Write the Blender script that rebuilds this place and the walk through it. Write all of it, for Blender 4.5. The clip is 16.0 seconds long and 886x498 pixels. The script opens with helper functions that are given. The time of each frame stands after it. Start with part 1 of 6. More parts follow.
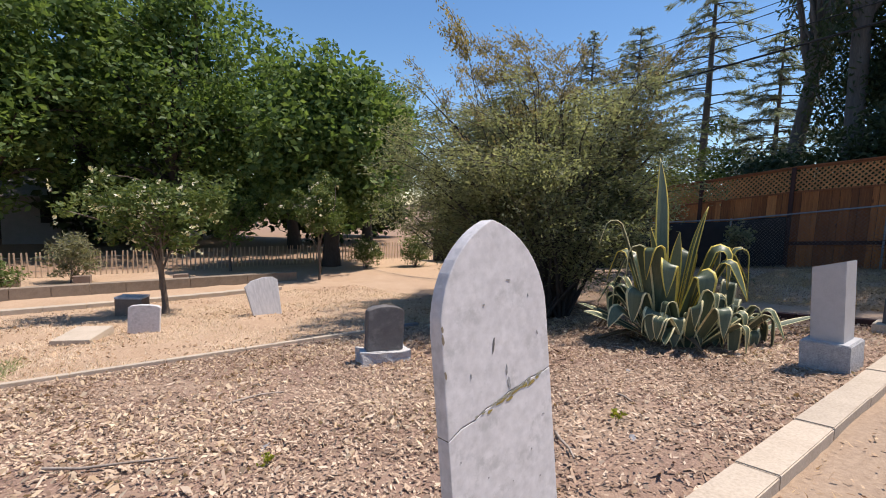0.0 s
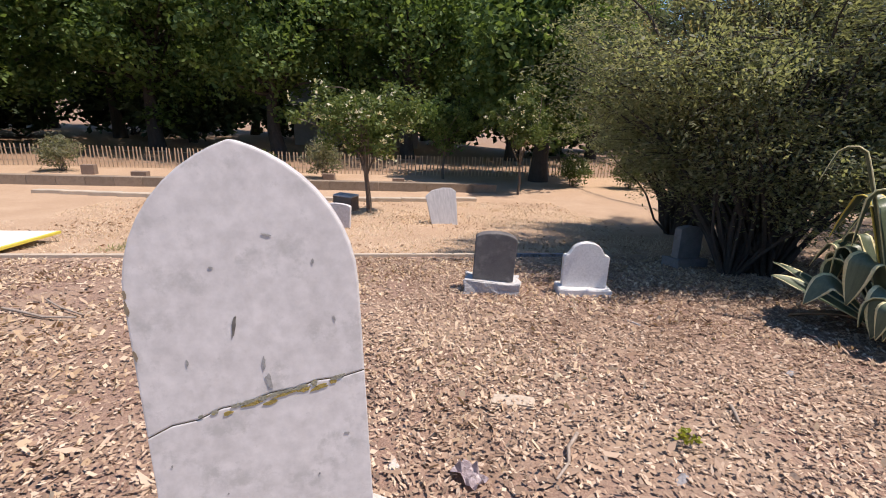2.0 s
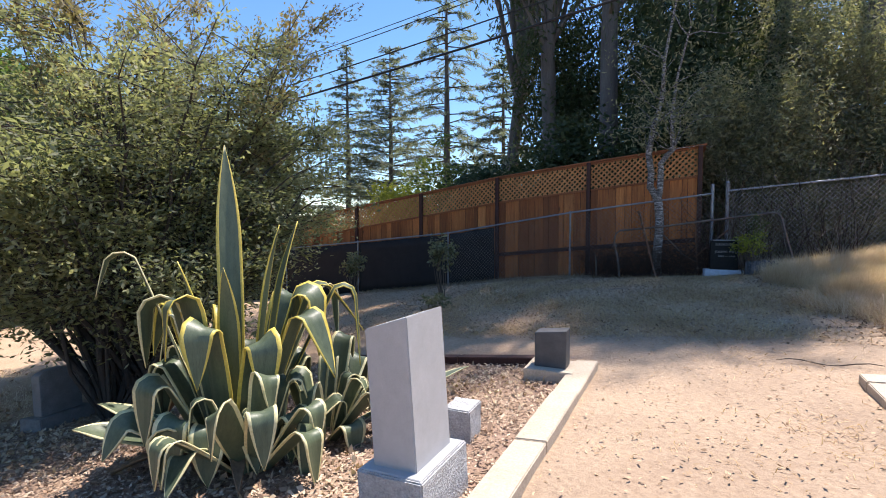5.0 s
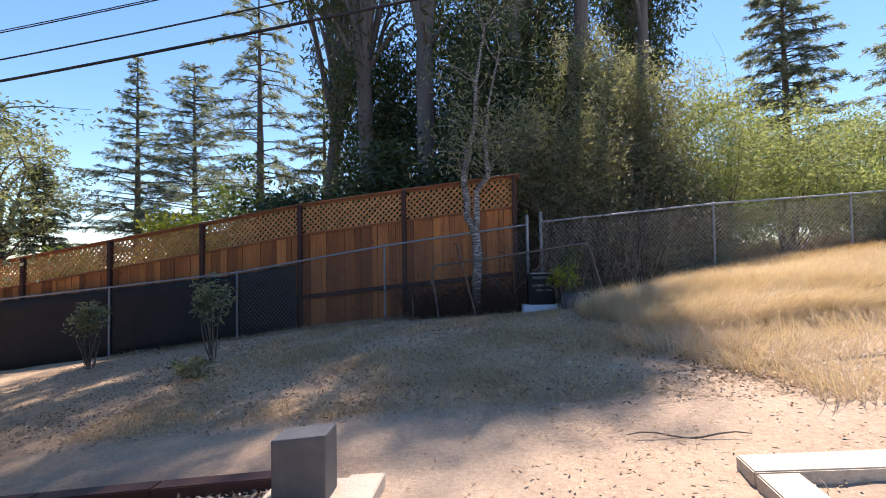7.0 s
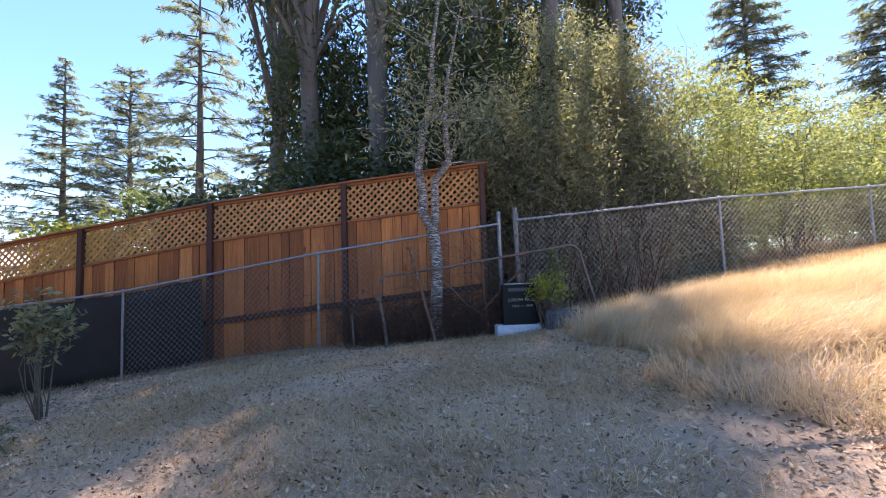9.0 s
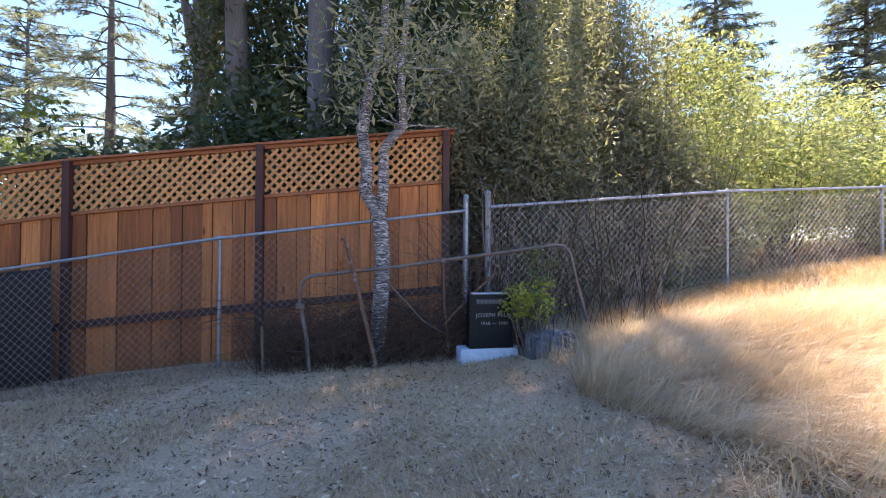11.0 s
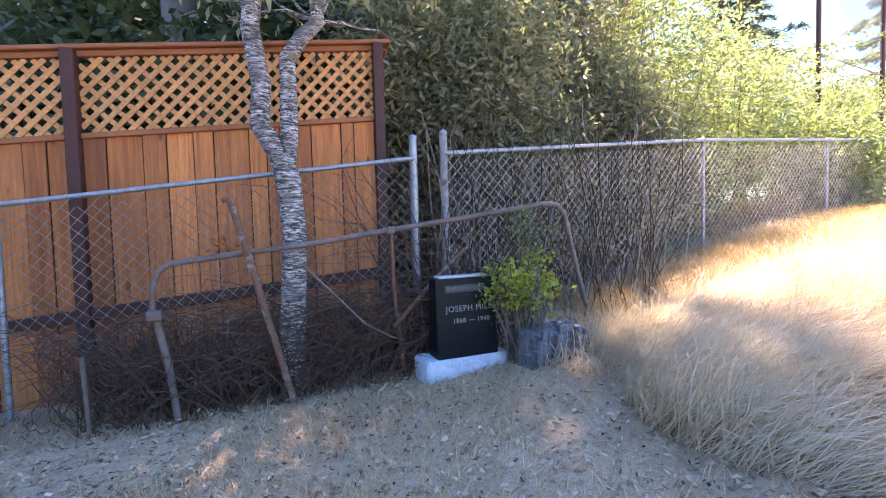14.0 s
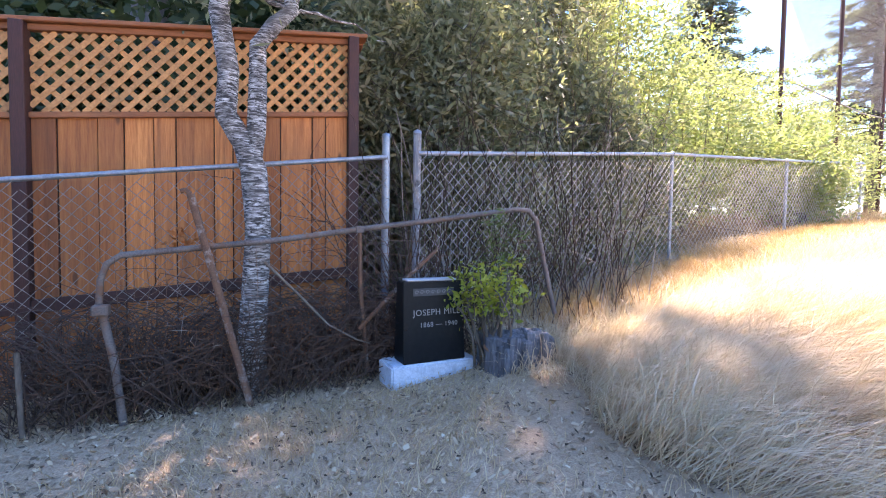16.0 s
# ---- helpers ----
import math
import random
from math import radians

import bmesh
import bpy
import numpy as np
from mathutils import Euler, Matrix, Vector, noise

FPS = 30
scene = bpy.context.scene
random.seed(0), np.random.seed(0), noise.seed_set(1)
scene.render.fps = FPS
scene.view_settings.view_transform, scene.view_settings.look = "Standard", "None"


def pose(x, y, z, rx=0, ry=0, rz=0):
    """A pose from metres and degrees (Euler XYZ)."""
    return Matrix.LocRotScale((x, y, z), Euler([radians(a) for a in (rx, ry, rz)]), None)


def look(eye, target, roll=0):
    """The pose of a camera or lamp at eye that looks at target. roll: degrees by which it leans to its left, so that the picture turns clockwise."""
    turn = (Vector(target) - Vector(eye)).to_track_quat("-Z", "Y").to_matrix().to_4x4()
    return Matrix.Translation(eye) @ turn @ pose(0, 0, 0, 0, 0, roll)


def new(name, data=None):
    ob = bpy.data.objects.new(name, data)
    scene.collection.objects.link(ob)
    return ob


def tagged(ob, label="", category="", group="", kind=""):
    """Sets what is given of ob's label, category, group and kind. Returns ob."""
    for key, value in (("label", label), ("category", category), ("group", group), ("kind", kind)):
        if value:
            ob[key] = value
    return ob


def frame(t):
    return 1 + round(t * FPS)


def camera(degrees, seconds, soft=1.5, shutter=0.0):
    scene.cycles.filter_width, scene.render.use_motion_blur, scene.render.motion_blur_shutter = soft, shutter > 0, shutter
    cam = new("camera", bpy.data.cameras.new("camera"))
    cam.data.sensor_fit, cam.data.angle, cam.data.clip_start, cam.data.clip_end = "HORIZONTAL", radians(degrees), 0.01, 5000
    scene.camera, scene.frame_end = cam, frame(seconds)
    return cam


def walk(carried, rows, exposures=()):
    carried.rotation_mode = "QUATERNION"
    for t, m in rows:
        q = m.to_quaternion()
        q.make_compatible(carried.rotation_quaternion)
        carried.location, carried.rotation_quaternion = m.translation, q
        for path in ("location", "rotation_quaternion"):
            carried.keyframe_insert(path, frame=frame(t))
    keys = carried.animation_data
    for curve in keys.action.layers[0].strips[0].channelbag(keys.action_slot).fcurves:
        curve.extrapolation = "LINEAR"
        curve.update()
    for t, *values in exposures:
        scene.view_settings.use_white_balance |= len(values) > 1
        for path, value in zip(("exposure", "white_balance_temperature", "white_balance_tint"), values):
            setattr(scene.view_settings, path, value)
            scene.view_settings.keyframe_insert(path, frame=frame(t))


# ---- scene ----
cam = camera(87.5, 16.0, 1.0)
EXPOSURES = [(0, 0.36, 6950, 14), (1.5, 0.5, 7050, 15), (2.5, 0.25, 7100, 18), (3.2, 0.28, 7100, 17), (4, 0.68, 6950, 15), (5.2, 0.95, 6850, 13), (7.5, 1.25, 7150, 19), (8, 1.48, 7200, 21), (11, 2.1, 7100, 24), (13, 2.8, 7050, 26), (16, 2.8, 7050, 25)]
PATH = [
    (0, (-0.201, -15.668, 1.26), (-1.795, -14.477, 1.061), 2.2),
    (0.5, (-0.229, -15.144, 1.265), (-1.851, -13.988, 1.088), 3.9),
    (0.8, (-0.156, -14.802, 1.237), (-1.778, -13.65, 1.027), 3.0),
    (1, (-0.102, -14.587, 1.246), (-1.76, -13.499, 0.984), 2.7),
    (1.5, (-0.204, -14.384, 1.273), (-1.988, -13.603, 0.818), 3.4),
    (2, (-0.29, -14.238, 1.304), (-2.175, -13.943, 0.705), 2.7),
    (2.5, (-0.192, -14.088, 1.305), (-2.09, -14.151, 0.68), 1.2),
    (3, (-0.088, -13.789, 1.309), (-2.005, -13.573, 0.78), 2.0),
    (3.5, (-0.142, -13.376, 1.306), (-1.963, -12.649, 0.909), 1.7),
    (4, (-0.268, -12.884, 1.313), (-1.791, -11.613, 1.052), 1.5),
    (4.5, (-0.205, -12.457, 1.292), (-1.401, -10.861, 1.142), -0.7),
    (5, (-0.173, -12.049, 1.307), (-1.113, -10.287, 1.204), -0.1),
    (5.1, (-0.174, -11.977, 1.293), (-1.054, -10.183, 1.198), 0.1),
    (5.2, (-0.181, -11.899, 1.285), (-0.998, -10.075, 1.193), 0.3),
    (7.3, (-0.206, -9.743, 1.202), (-0.469, -7.762, 1.289), -1.1),
    (7.5, (-0.236, -9.492, 1.19), (-0.519, -7.515, 1.297), -1.4),
    (8, (-0.285, -8.972, 1.079), (-0.613, -7.005, 1.239), -1.2),
    (8.5, (-0.21, -8.48, 0.99), (-0.43, -6.499, 1.152), -1.9),
    (11, (-0.314, -6.214, 1.416), (-0.223, -4.217, 1.443), 0.3),
    (11.5, (-0.313, -5.726, 1.36), (-0.118, -3.735, 1.364), 0.2),
    (12, (-0.411, -5.268, 1.37), (-0.183, -3.281, 1.365), 0.1),
    (12.5, (-0.49, -4.924, 1.343), (-0.157, -2.953, 1.295), -0.0),
    (13, (-0.44, -4.54, 1.393), (-0.057, -2.579, 1.312), -1.1),
    (13.5, (-0.553, -4.44, 1.39), (-0.088, -2.497, 1.289), -1.9),
    (14, (-0.63, -4.409, 1.368), (-0.096, -2.484, 1.274), -1.6),
    (14.5, (-0.6, -4.343, 1.362), (-0.003, -2.438, 1.247), -1.2),
    (15, (-0.608, -4.353, 1.357), (0.033, -2.463, 1.236), -0.2),
    (15.5, (-0.607, -4.353, 1.353), (0.048, -2.466, 1.25), 0.4),
    (16, (-0.6, -4.346, 1.367), (0.052, -2.458, 1.282), 0.8),
]
walk(cam, [(t, look(eye, target, roll)) for t, eye, target, roll in PATH], EXPOSURES)

# ---- light ----
SUN_EL, SUN_AZ = 67.0, 18.0          # azimuth from +y towards +x
world = bpy.data.worlds.new("world")
scene.world = world
world.use_nodes = True
wn = world.node_tree.nodes
sky = wn.new("ShaderNodeTexSky")
sky.sky_type = "NISHITA"
sky.sun_disc = False
sky.sun_elevation = radians(SUN_EL)
sky.sun_rotation = radians(SUN_AZ)
sky.air_density = 1.0
sky.dust_density = 0.15
sky.ozone_density = 4.0
deep = wn.new("ShaderNodeHueSaturation")
deep.inputs["Saturation"].default_value = 1.17
world.node_tree.links.new(sky.outputs[0], deep.inputs["Color"])
world.node_tree.links.new(deep.outputs[0], wn["Background"].inputs[0])
wn["Background"].inputs[1].default_value = 0.125
sun_data = bpy.data.lights.new("sun", "SUN")
sun_data.energy = 4.8
sun_data.angle = radians(0.55)
sun_data.color = (1.0, 0.955, 0.905)
sun = new("sun", sun_data)
sdir = Vector((math.cos(radians(SUN_EL)) * math.sin(radians(SUN_AZ)), math.cos(radians(SUN_EL)) * math.cos(radians(SUN_AZ)), math.sin(radians(SUN_EL))))
sun.matrix_world = look(tuple(sdir * 60), (0, 0, 0))


# ---- materials ----
def material(name, build):
    m = bpy.data.materials.new(name)
    m.use_nodes = True
    nt = m.node_tree
    build(nt, nt.nodes["Principled BSDF"])
    return m


def node(nt, kind, **values):
    n = nt.nodes.new(kind)
    for key, value in values.items():
        n.inputs[key.replace("_", " ")].default_value = value
    return n


def ramp(nt, source, stops):
    r = nt.nodes.new("ShaderNodeValToRGB")
    els = r.color_ramp.elements
    while len(els) < len(stops):
        els.new(0.5)
    for e, (p, c) in zip(els, stops):
        e.position, e.color = p, (*c, 1)
    nt.links.new(source, r.inputs[0])
    return r.outputs[0]


def noise_out(nt, scale, detail=5, rough=0.6, stretch=None, w=None):
    tc = nt.nodes.new("ShaderNodeTexCoord")
    n = node(nt, "ShaderNodeTexNoise", Scale=scale, Detail=detail, Roughness=rough)
    src = tc.outputs["Object"]
    if stretch:
        mp = nt.nodes.new("ShaderNodeMapping")
        mp.inputs["Scale"].default_value = stretch
        nt.links.new(src, mp.inputs[0])
        src = mp.outputs[0]
    nt.links.new(src, n.inputs["Vector"])
    return n.outputs["Fac"]


def mixc(nt, fac, a, b, mode="MIX"):
    m = nt.nodes.new("ShaderNodeMix")
    m.data_type, m.blend_type = "RGBA", mode
    for sock, v in ((m.inputs[0], fac), (m.inputs[6], a), (m.inputs[7], b)):
        if isinstance(v, (int, float)):
            sock.default_value = v
        elif isinstance(v, tuple):
            sock.default_value = (*v, 1)
        else:
            nt.links.new(v, sock)
    return m.outputs[2]


def bump(nt, bsdf, height, strength=0.4, dist=0.02):
    b = node(nt, "ShaderNodeBump", Strength=strength, Distance=dist)
    nt.links.new(height, b.inputs["Height"])
    nt.links.new(b.outputs[0], bsdf.inputs["Normal"])


def surface(name, dark, light, scale=6.0, rough=0.8, fine=60.0, relief=0.3, dist=0.01, stretch=None, random_tint=0.0, metal=0.0, stain=None, stain_scale=2.0):
    """A two-scale mottled surface with fine relief; stain lays a third colour in blotches."""
    def build(nt, p):
        big = noise_out(nt, scale, 6, 0.62, stretch)
        small = noise_out(nt, fine, 4, 0.6, stretch)
        col = ramp(nt, big, [(0.32, dark), (0.68, light)])
        col = mixc(nt, 0.4, col, ramp(nt, small, [(0.3, tuple(c * 0.72 for c in dark)), (0.7, tuple(min(1, c * 1.18) for c in light))]))
        if stain:
            col = mixc(nt, ramp(nt, noise_out(nt, stain_scale, 8, 0.7), [(0.53, (0, 0, 0)), (0.66, (1, 1, 1))]), col, stain)
        if random_tint:
            info = nt.nodes.new("ShaderNodeObjectInfo")
            k = 1 - random_tint
            col = mixc(nt, 1.0, col, ramp(nt, info.outputs["Random"], [(0, (k, k, k)), (1, (1 + random_tint * .6, 1 + random_tint * .5, 1 + random_tint * .4))]), "MULTIPLY")
        nt.links.new(col, p.inputs["Base Color"])
        p.inputs["Roughness"].default_value = rough
        p.inputs["Metallic"].default_value = metal
        bump(nt, p, small, relief, dist)
    return material(name, build)


def leaf_material(name, colours, translucent=0.35, rough=0.55):
    """Leaves that differ one from another and let some light through."""
    def build(nt, p):
        geo = nt.nodes.new("ShaderNodeNewGeometry")
        n = len(colours)
        col = ramp(nt, geo.outputs["Random Per Island"], [(i / max(1, n - 1), c) for i, c in enumerate(colours)])
        col = mixc(nt, 0.35, col, ramp(nt, noise_out(nt, 0.7, 3), [(0.3, colours[0]), (0.7, colours[-1])]))
        nt.links.new(col, p.inputs["Base Color"])
        p.inputs["Roughness"].default_value = rough
        p.inputs["Specular IOR Level"].default_value = 0.22
        tr = nt.nodes.new("ShaderNodeBsdfTranslucent")
        nt.links.new(mixc(nt, 1.0, col, (1.25, 1.25, 0.7), "MULTIPLY"), tr.inputs[0])
        ms = node(nt, "ShaderNodeMixShader")
        ms.inputs[0].default_value = translucent
        nt.links.new(p.outputs[0], ms.inputs[1])
        nt.links.new(tr.outputs[0], ms.inputs[2])
        nt.links.new(ms.outputs[0], nt.nodes["Material Output"].inputs[0])
    return material(name, build)


def ground_build(nt, p):
    tc = nt.nodes.new("ShaderNodeTexCoord")
    sep = nt.nodes.new("ShaderNodeSeparateXYZ")
    nt.links.new(tc.outputs["Object"], sep.inputs[0])
    wob = noise_out(nt, 0.9, 5, 0.65)

    def edge(axis, at, soft, flip=False):
        a = nt.nodes.new("ShaderNodeMath")
        a.operation = "MULTIPLY_ADD"
        nt.links.new(wob, a.inputs[0])
        a.inputs[1].default_value = soft * 3
        nt.links.new(sep.outputs[axis], a.inputs[2])
        mr = nt.nodes.new("ShaderNodeMapRange")
        nt.links.new(a.outputs[0], mr.inputs[0])
        lo, hi = at - soft + soft * 1.5, at + soft + soft * 1.5
        mr.inputs[1].default_value, mr.inputs[2].default_value = (hi, lo) if flip else (lo, hi)
        return mr.outputs[0]

    def both(a, b):
        m = nt.nodes.new("ShaderNodeMath")
        m.operation = "MULTIPLY"
        nt.links.new(a, m.inputs[0])
        nt.links.new(b, m.inputs[1])
        return m.outputs[0]

    big = noise_out(nt, 0.8, 7, 0.65)
    fine = noise_out(nt, 26, 6, 0.7)
    tiny = noise_out(nt, 110, 3, 0.6)
    straw = mixc(nt, 0.5, ramp(nt, big, [(0.3, (0.37, 0.235, 0.145)), (0.7, (0.53, 0.375, 0.255))]), ramp(nt, fine, [(0.3, (0.26, 0.16, 0.10)), (0.7, (0.58, 0.43, 0.30))]))
    mulch = mixc(nt, 0.6, ramp(nt, fine, [(0.3, (0.15, 0.085, 0.062)), (0.7, (0.40, 0.265, 0.20))]), ramp(nt, tiny, [(0.35, (0.13, 0.072, 0.052)), (0.65, (0.43, 0.29, 0.22))]))
    dirt = mixc(nt, 0.5, ramp(nt, big, [(0.3, (0.30, 0.205, 0.14)), (0.7, (0.47, 0.345, 0.24))]), ramp(nt, fine, [(0.3, (0.22, 0.15, 0.105)), (0.7, (0.50, 0.375, 0.27))]))
    duff = mixc(nt, 0.6, ramp(nt, fine, [(0.3, (0.30, 0.185, 0.11)), (0.7, (0.63, 0.44, 0.285))]), ramp(nt, tiny, [(0.35, (0.25, 0.155, 0.09)), (0.65, (0.66, 0.47, 0.31))]))
    mulch = mixc(nt, ramp(nt, big, [(0.45, (0, 0, 0)), (0.62, (0.75, 0.75, 0.75))]), mulch, dirt)
    bed = both(both(edge(0, -7.15, 0.12), edge(0, -1.05, 0.04, True)), edge(1, -7.2, 0.4, True))
    col = mixc(nt, edge(0, -1.05, 0.04), straw, dirt)
    col = mixc(nt, both(edge(1, -5.6, 0.9), edge(0, 1.2, 0.5, True)), col, duff)
    col = mixc(nt, bed, col, mulch)
    col = mixc(nt, edge(0, -24.5, 0.8, True), col, mixc(nt, fine, (0.20, 0.12, 0.075), (0.36, 0.24, 0.16)))
    nt.links.new(col, p.inputs["Base Color"])
    p.inputs["Roughness"].default_value = 0.95
    bump(nt, p, fine, 0.7, 0.03)


M_GROUND = material("ground", ground_build)
M_MARBLE = surface("weathered_marble", (0.53, 0.51, 0.515), (0.62, 0.60, 0.605), 4, 0.6, 26, 0.06, 0.004, stain=(0.44, 0.43, 0.43), stain_scale=11)
M_GRANITE = surface("grey_granite", (0.36, 0.36, 0.37), (0.46, 0.46, 0.475), 8, 0.55, 240, 0.15, 0.002)
M_ROUGH = surface("rock_pitched_granite", (0.30, 0.30, 0.31), (0.55, 0.55, 0.56), 20, 0.85, 70, 0.9, 0.02)
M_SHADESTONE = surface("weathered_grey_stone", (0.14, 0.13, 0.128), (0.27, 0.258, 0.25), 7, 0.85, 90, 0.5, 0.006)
M_PALEROCK = surface("pale_rock_face", (0.40, 0.39, 0.385), (0.66, 0.65, 0.64), 14, 0.9, 60, 0.9, 0.02)
M_DARKSTONE = surface("dark_slate_grey_stone", (0.075, 0.068, 0.068), (0.15, 0.14, 0.138), 7, 0.75, 120, 0.3, 0.005, stain=(0.20, 0.185, 0.175), stain_scale=5)
M_WHITESTONE = surface("plain_white_marble", (0.60, 0.59, 0.58), (0.72, 0.71, 0.70), 6, 0.65, 60, 0.15, 0.003)
M_PALESTONE = surface("pale_streaked_marble", (0.34, 0.34, 0.36), (0.62, 0.61, 0.62), 9, 0.7, 80, 0.3, 0.006, stretch=(3, 3, 0.5))
M_BLACK = surface("polished_black_granite", (0.007, 0.008, 0.009), (0.014, 0.015, 0.016), 30, 0.35, 300, 0.02, 0.001)
M_BLACK.node_tree.nodes["Principled BSDF"].inputs["Specular IOR Level"].default_value = 0.08
M_WHITEBASE = surface("whitewashed_concrete", (0.40, 0.47, 0.56), (0.64, 0.70, 0.78), 9, 0.85, 70, 0.5, 0.008, stain=(0.36, 0.40, 0.45), stain_scale=6)
M_CONCRETE = surface("pale_concrete", (0.40, 0.33, 0.255), (0.53, 0.45, 0.36), 4, 0.9, 60, 0.35, 0.006, random_tint=0.08)


def board_build(nt, p):
    info = nt.nodes.new("ShaderNodeObjectInfo")
    tc = nt.nodes.new("ShaderNodeTexCoord")
    shift = nt.nodes.new("ShaderNodeVectorMath")
    shift.operation = "MULTIPLY_ADD"
    nt.links.new(info.outputs["Random"], shift.inputs[0])
    shift.inputs[1].default_value = (37.0, 0.0, 61.0)
    nt.links.new(tc.outputs["Object"], shift.inputs[2])

    def grain(scale, stretch, detail=6):
        mp = nt.nodes.new("ShaderNodeMapping")
        mp.inputs["Scale"].default_value = stretch
        nt.links.new(shift.outputs[0], mp.inputs[0])
        n = node(nt, "ShaderNodeTexNoise", Scale=scale, Detail=detail, Roughness=0.62, Distortion=0.6)
        nt.links.new(mp.outputs[0], n.inputs["Vector"])
        return n.outputs["Fac"]

    long_grain = grain(7, (5, 5, 0.22))
    fine = grain(40, (6, 6, 0.25), 3)
    broad = grain(1.6, (1, 1, 0.5), 4)
    col = ramp(nt, long_grain, [(0.3, (0.20, 0.052, 0.012)), (0.5, (0.41, 0.128, 0.030)), (0.7, (0.58, 0.222, 0.058))])
    col = mixc(nt, 0.3, col, ramp(nt, fine, [(0.3, (0.16, 0.055, 0.018)), (0.7, (0.56, 0.27, 0.10))]))
    col = mixc(nt, ramp(nt, broad, [(0.45, (0, 0, 0)), (0.7, (0.55, 0.55, 0.55))]), col, (0.24, 0.10, 0.04))
    mp = nt.nodes.new("ShaderNodeMapping")
    mp.inputs["Scale"].default_value = (5.5, 0.2, 1.7)
    nt.links.new(shift.outputs[0], mp.inputs[0])
    vor = node(nt, "ShaderNodeTexVoronoi", Scale=1.0)
    nt.links.new(mp.outputs[0], vor.inputs["Vector"])
    col = mixc(nt, ramp(nt, vor.outputs["Distance"], [(0.07, (0.85, 0.85, 0.85)), (0.13, (0, 0, 0))]), col, (0.10, 0.035, 0.014))
    col = mixc(nt, 1.0, col, ramp(nt, info.outputs["Random"], [(0, (0.50, 0.43, 0.40)), (0.35, (0.86, 0.80, 0.75)), (0.7, (1.10, 1.06, 1.02)), (1, (1.40, 1.42, 1.40))]), "MULTIPLY")
    nt.links.new(col, p.inputs["Base Color"])
    p.inputs["Roughness"].default_value = 0.72
    bump(nt, p, fine, 0.35, 0.004)


M_FENCE = material("stained_redwood", board_build)
M_LATTICE = surface("new_redwood_lattice", (0.37, 0.165, 0.058), (0.58, 0.29, 0.11), 5, 0.75, 40, 0.3, 0.003, random_tint=0.18)
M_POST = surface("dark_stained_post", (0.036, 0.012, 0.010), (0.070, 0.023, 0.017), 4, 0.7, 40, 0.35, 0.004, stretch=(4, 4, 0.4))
M_RAIL = surface("redwood_rail", (0.19, 0.062, 0.022), (0.32, 0.115, 0.042), 4, 0.7, 40, 0.35, 0.004, stretch=(0.4, 4, 4))
M_GALV = surface("galvanised_steel", (0.19, 0.215, 0.25), (0.34, 0.37, 0.41), 12, 0.5, 80, 0.2, 0.002, metal=0.65)
M_WIRE = surface("weathered_wire", (0.12, 0.10, 0.09), (0.31, 0.28, 0.255), 10, 0.6, 60, 0.2, 0.001, metal=0.3)
# paler copy of the wire, with sunlight put into its colour
M_SUNWIRE = surface("sunlit_wire", (0.34, 0.33, 0.32), (0.58, 0.56, 0.54), 10, 0.55, 60, 0.2, 0.001, metal=0.3)
M_RUST = surface("rusted_iron", (0.075, 0.036, 0.022), (0.19, 0.095, 0.055), 14, 0.9, 90, 0.5, 0.003, stain=(0.30, 0.26, 0.235), stain_scale=8)
M_PIPE = surface("rusty_galvanised_pipe", (0.05, 0.03, 0.024), (0.20, 0.165, 0.15), 4, 0.75, 80, 0.4, 0.003, metal=0.1, stain=(0.16, 0.075, 0.04), stain_scale=5)
M_SCREEN = surface("black_windscreen_cloth", (0.012, 0.011, 0.012), (0.028, 0.026, 0.027), 3, 0.9, 200, 0.4, 0.003)
M_BARK = surface("grey_brown_bark", (0.075, 0.055, 0.042), (0.19, 0.15, 0.12), 9, 0.9, 50, 0.8, 0.02, stretch=(1, 1, 0.3))


def pale_bark_build(nt, p):
    rings = noise_out(nt, 9, 6, 0.7, (0.9, 0.9, 6.5))
    scars = noise_out(nt, 30, 5, 0.65, (0.7, 0.7, 3.2))
    blotch = noise_out(nt, 3.2, 4, 0.6)
    col = ramp(nt, rings, [(0.38, (0.035, 0.03, 0.028)), (0.50, (0.27, 0.255, 0.245)), (0.63, (0.64, 0.625, 0.61))])
    col = mixc(nt, ramp(nt, scars, [(0.43, (1, 1, 1)), (0.52, (0, 0, 0))]), col, (0.035, 0.03, 0.028))
    col = mixc(nt, ramp(nt, blotch, [(0.50, (0, 0, 0)), (0.68, (0.7, 0.7, 0.7))]), col, (0.12, 0.108, 0.10))
    nt.links.new(col, p.inputs["Base Color"])
    p.inputs["Roughness"].default_value = 0.85
    bump(nt, p, scars, 0.8, 0.012)


M_PALEBARK = material("pale_fissured_bark", pale_bark_build)
M_GREYTRUNK = surface("peeling_grey_trunk", (0.066, 0.059, 0.054), (0.15, 0.138, 0.127), 3, 0.85, 30, 0.4, 0.01, stretch=(2, 2, 0.2))
M_DARKBARK = surface("dark_bark", (0.03, 0.024, 0.02), (0.075, 0.06, 0.05), 9, 0.9, 50, 0.7, 0.02, stretch=(1, 1, 0.3))
M_CANE = surface("bleached_cane", (0.20, 0.155, 0.12), (0.44, 0.37, 0.31), 12, 0.9, 60, 0.6, 0.006, stretch=(1, 1, 0.3))
M_WOODGREY = surface("grey_weathered_wood", (0.15, 0.145, 0.15), (0.36, 0.35, 0.36), 10, 0.9, 50, 0.8, 0.012, stretch=(1, 1, 0.25), stain=(0.07, 0.065, 0.065), stain_scale=7)
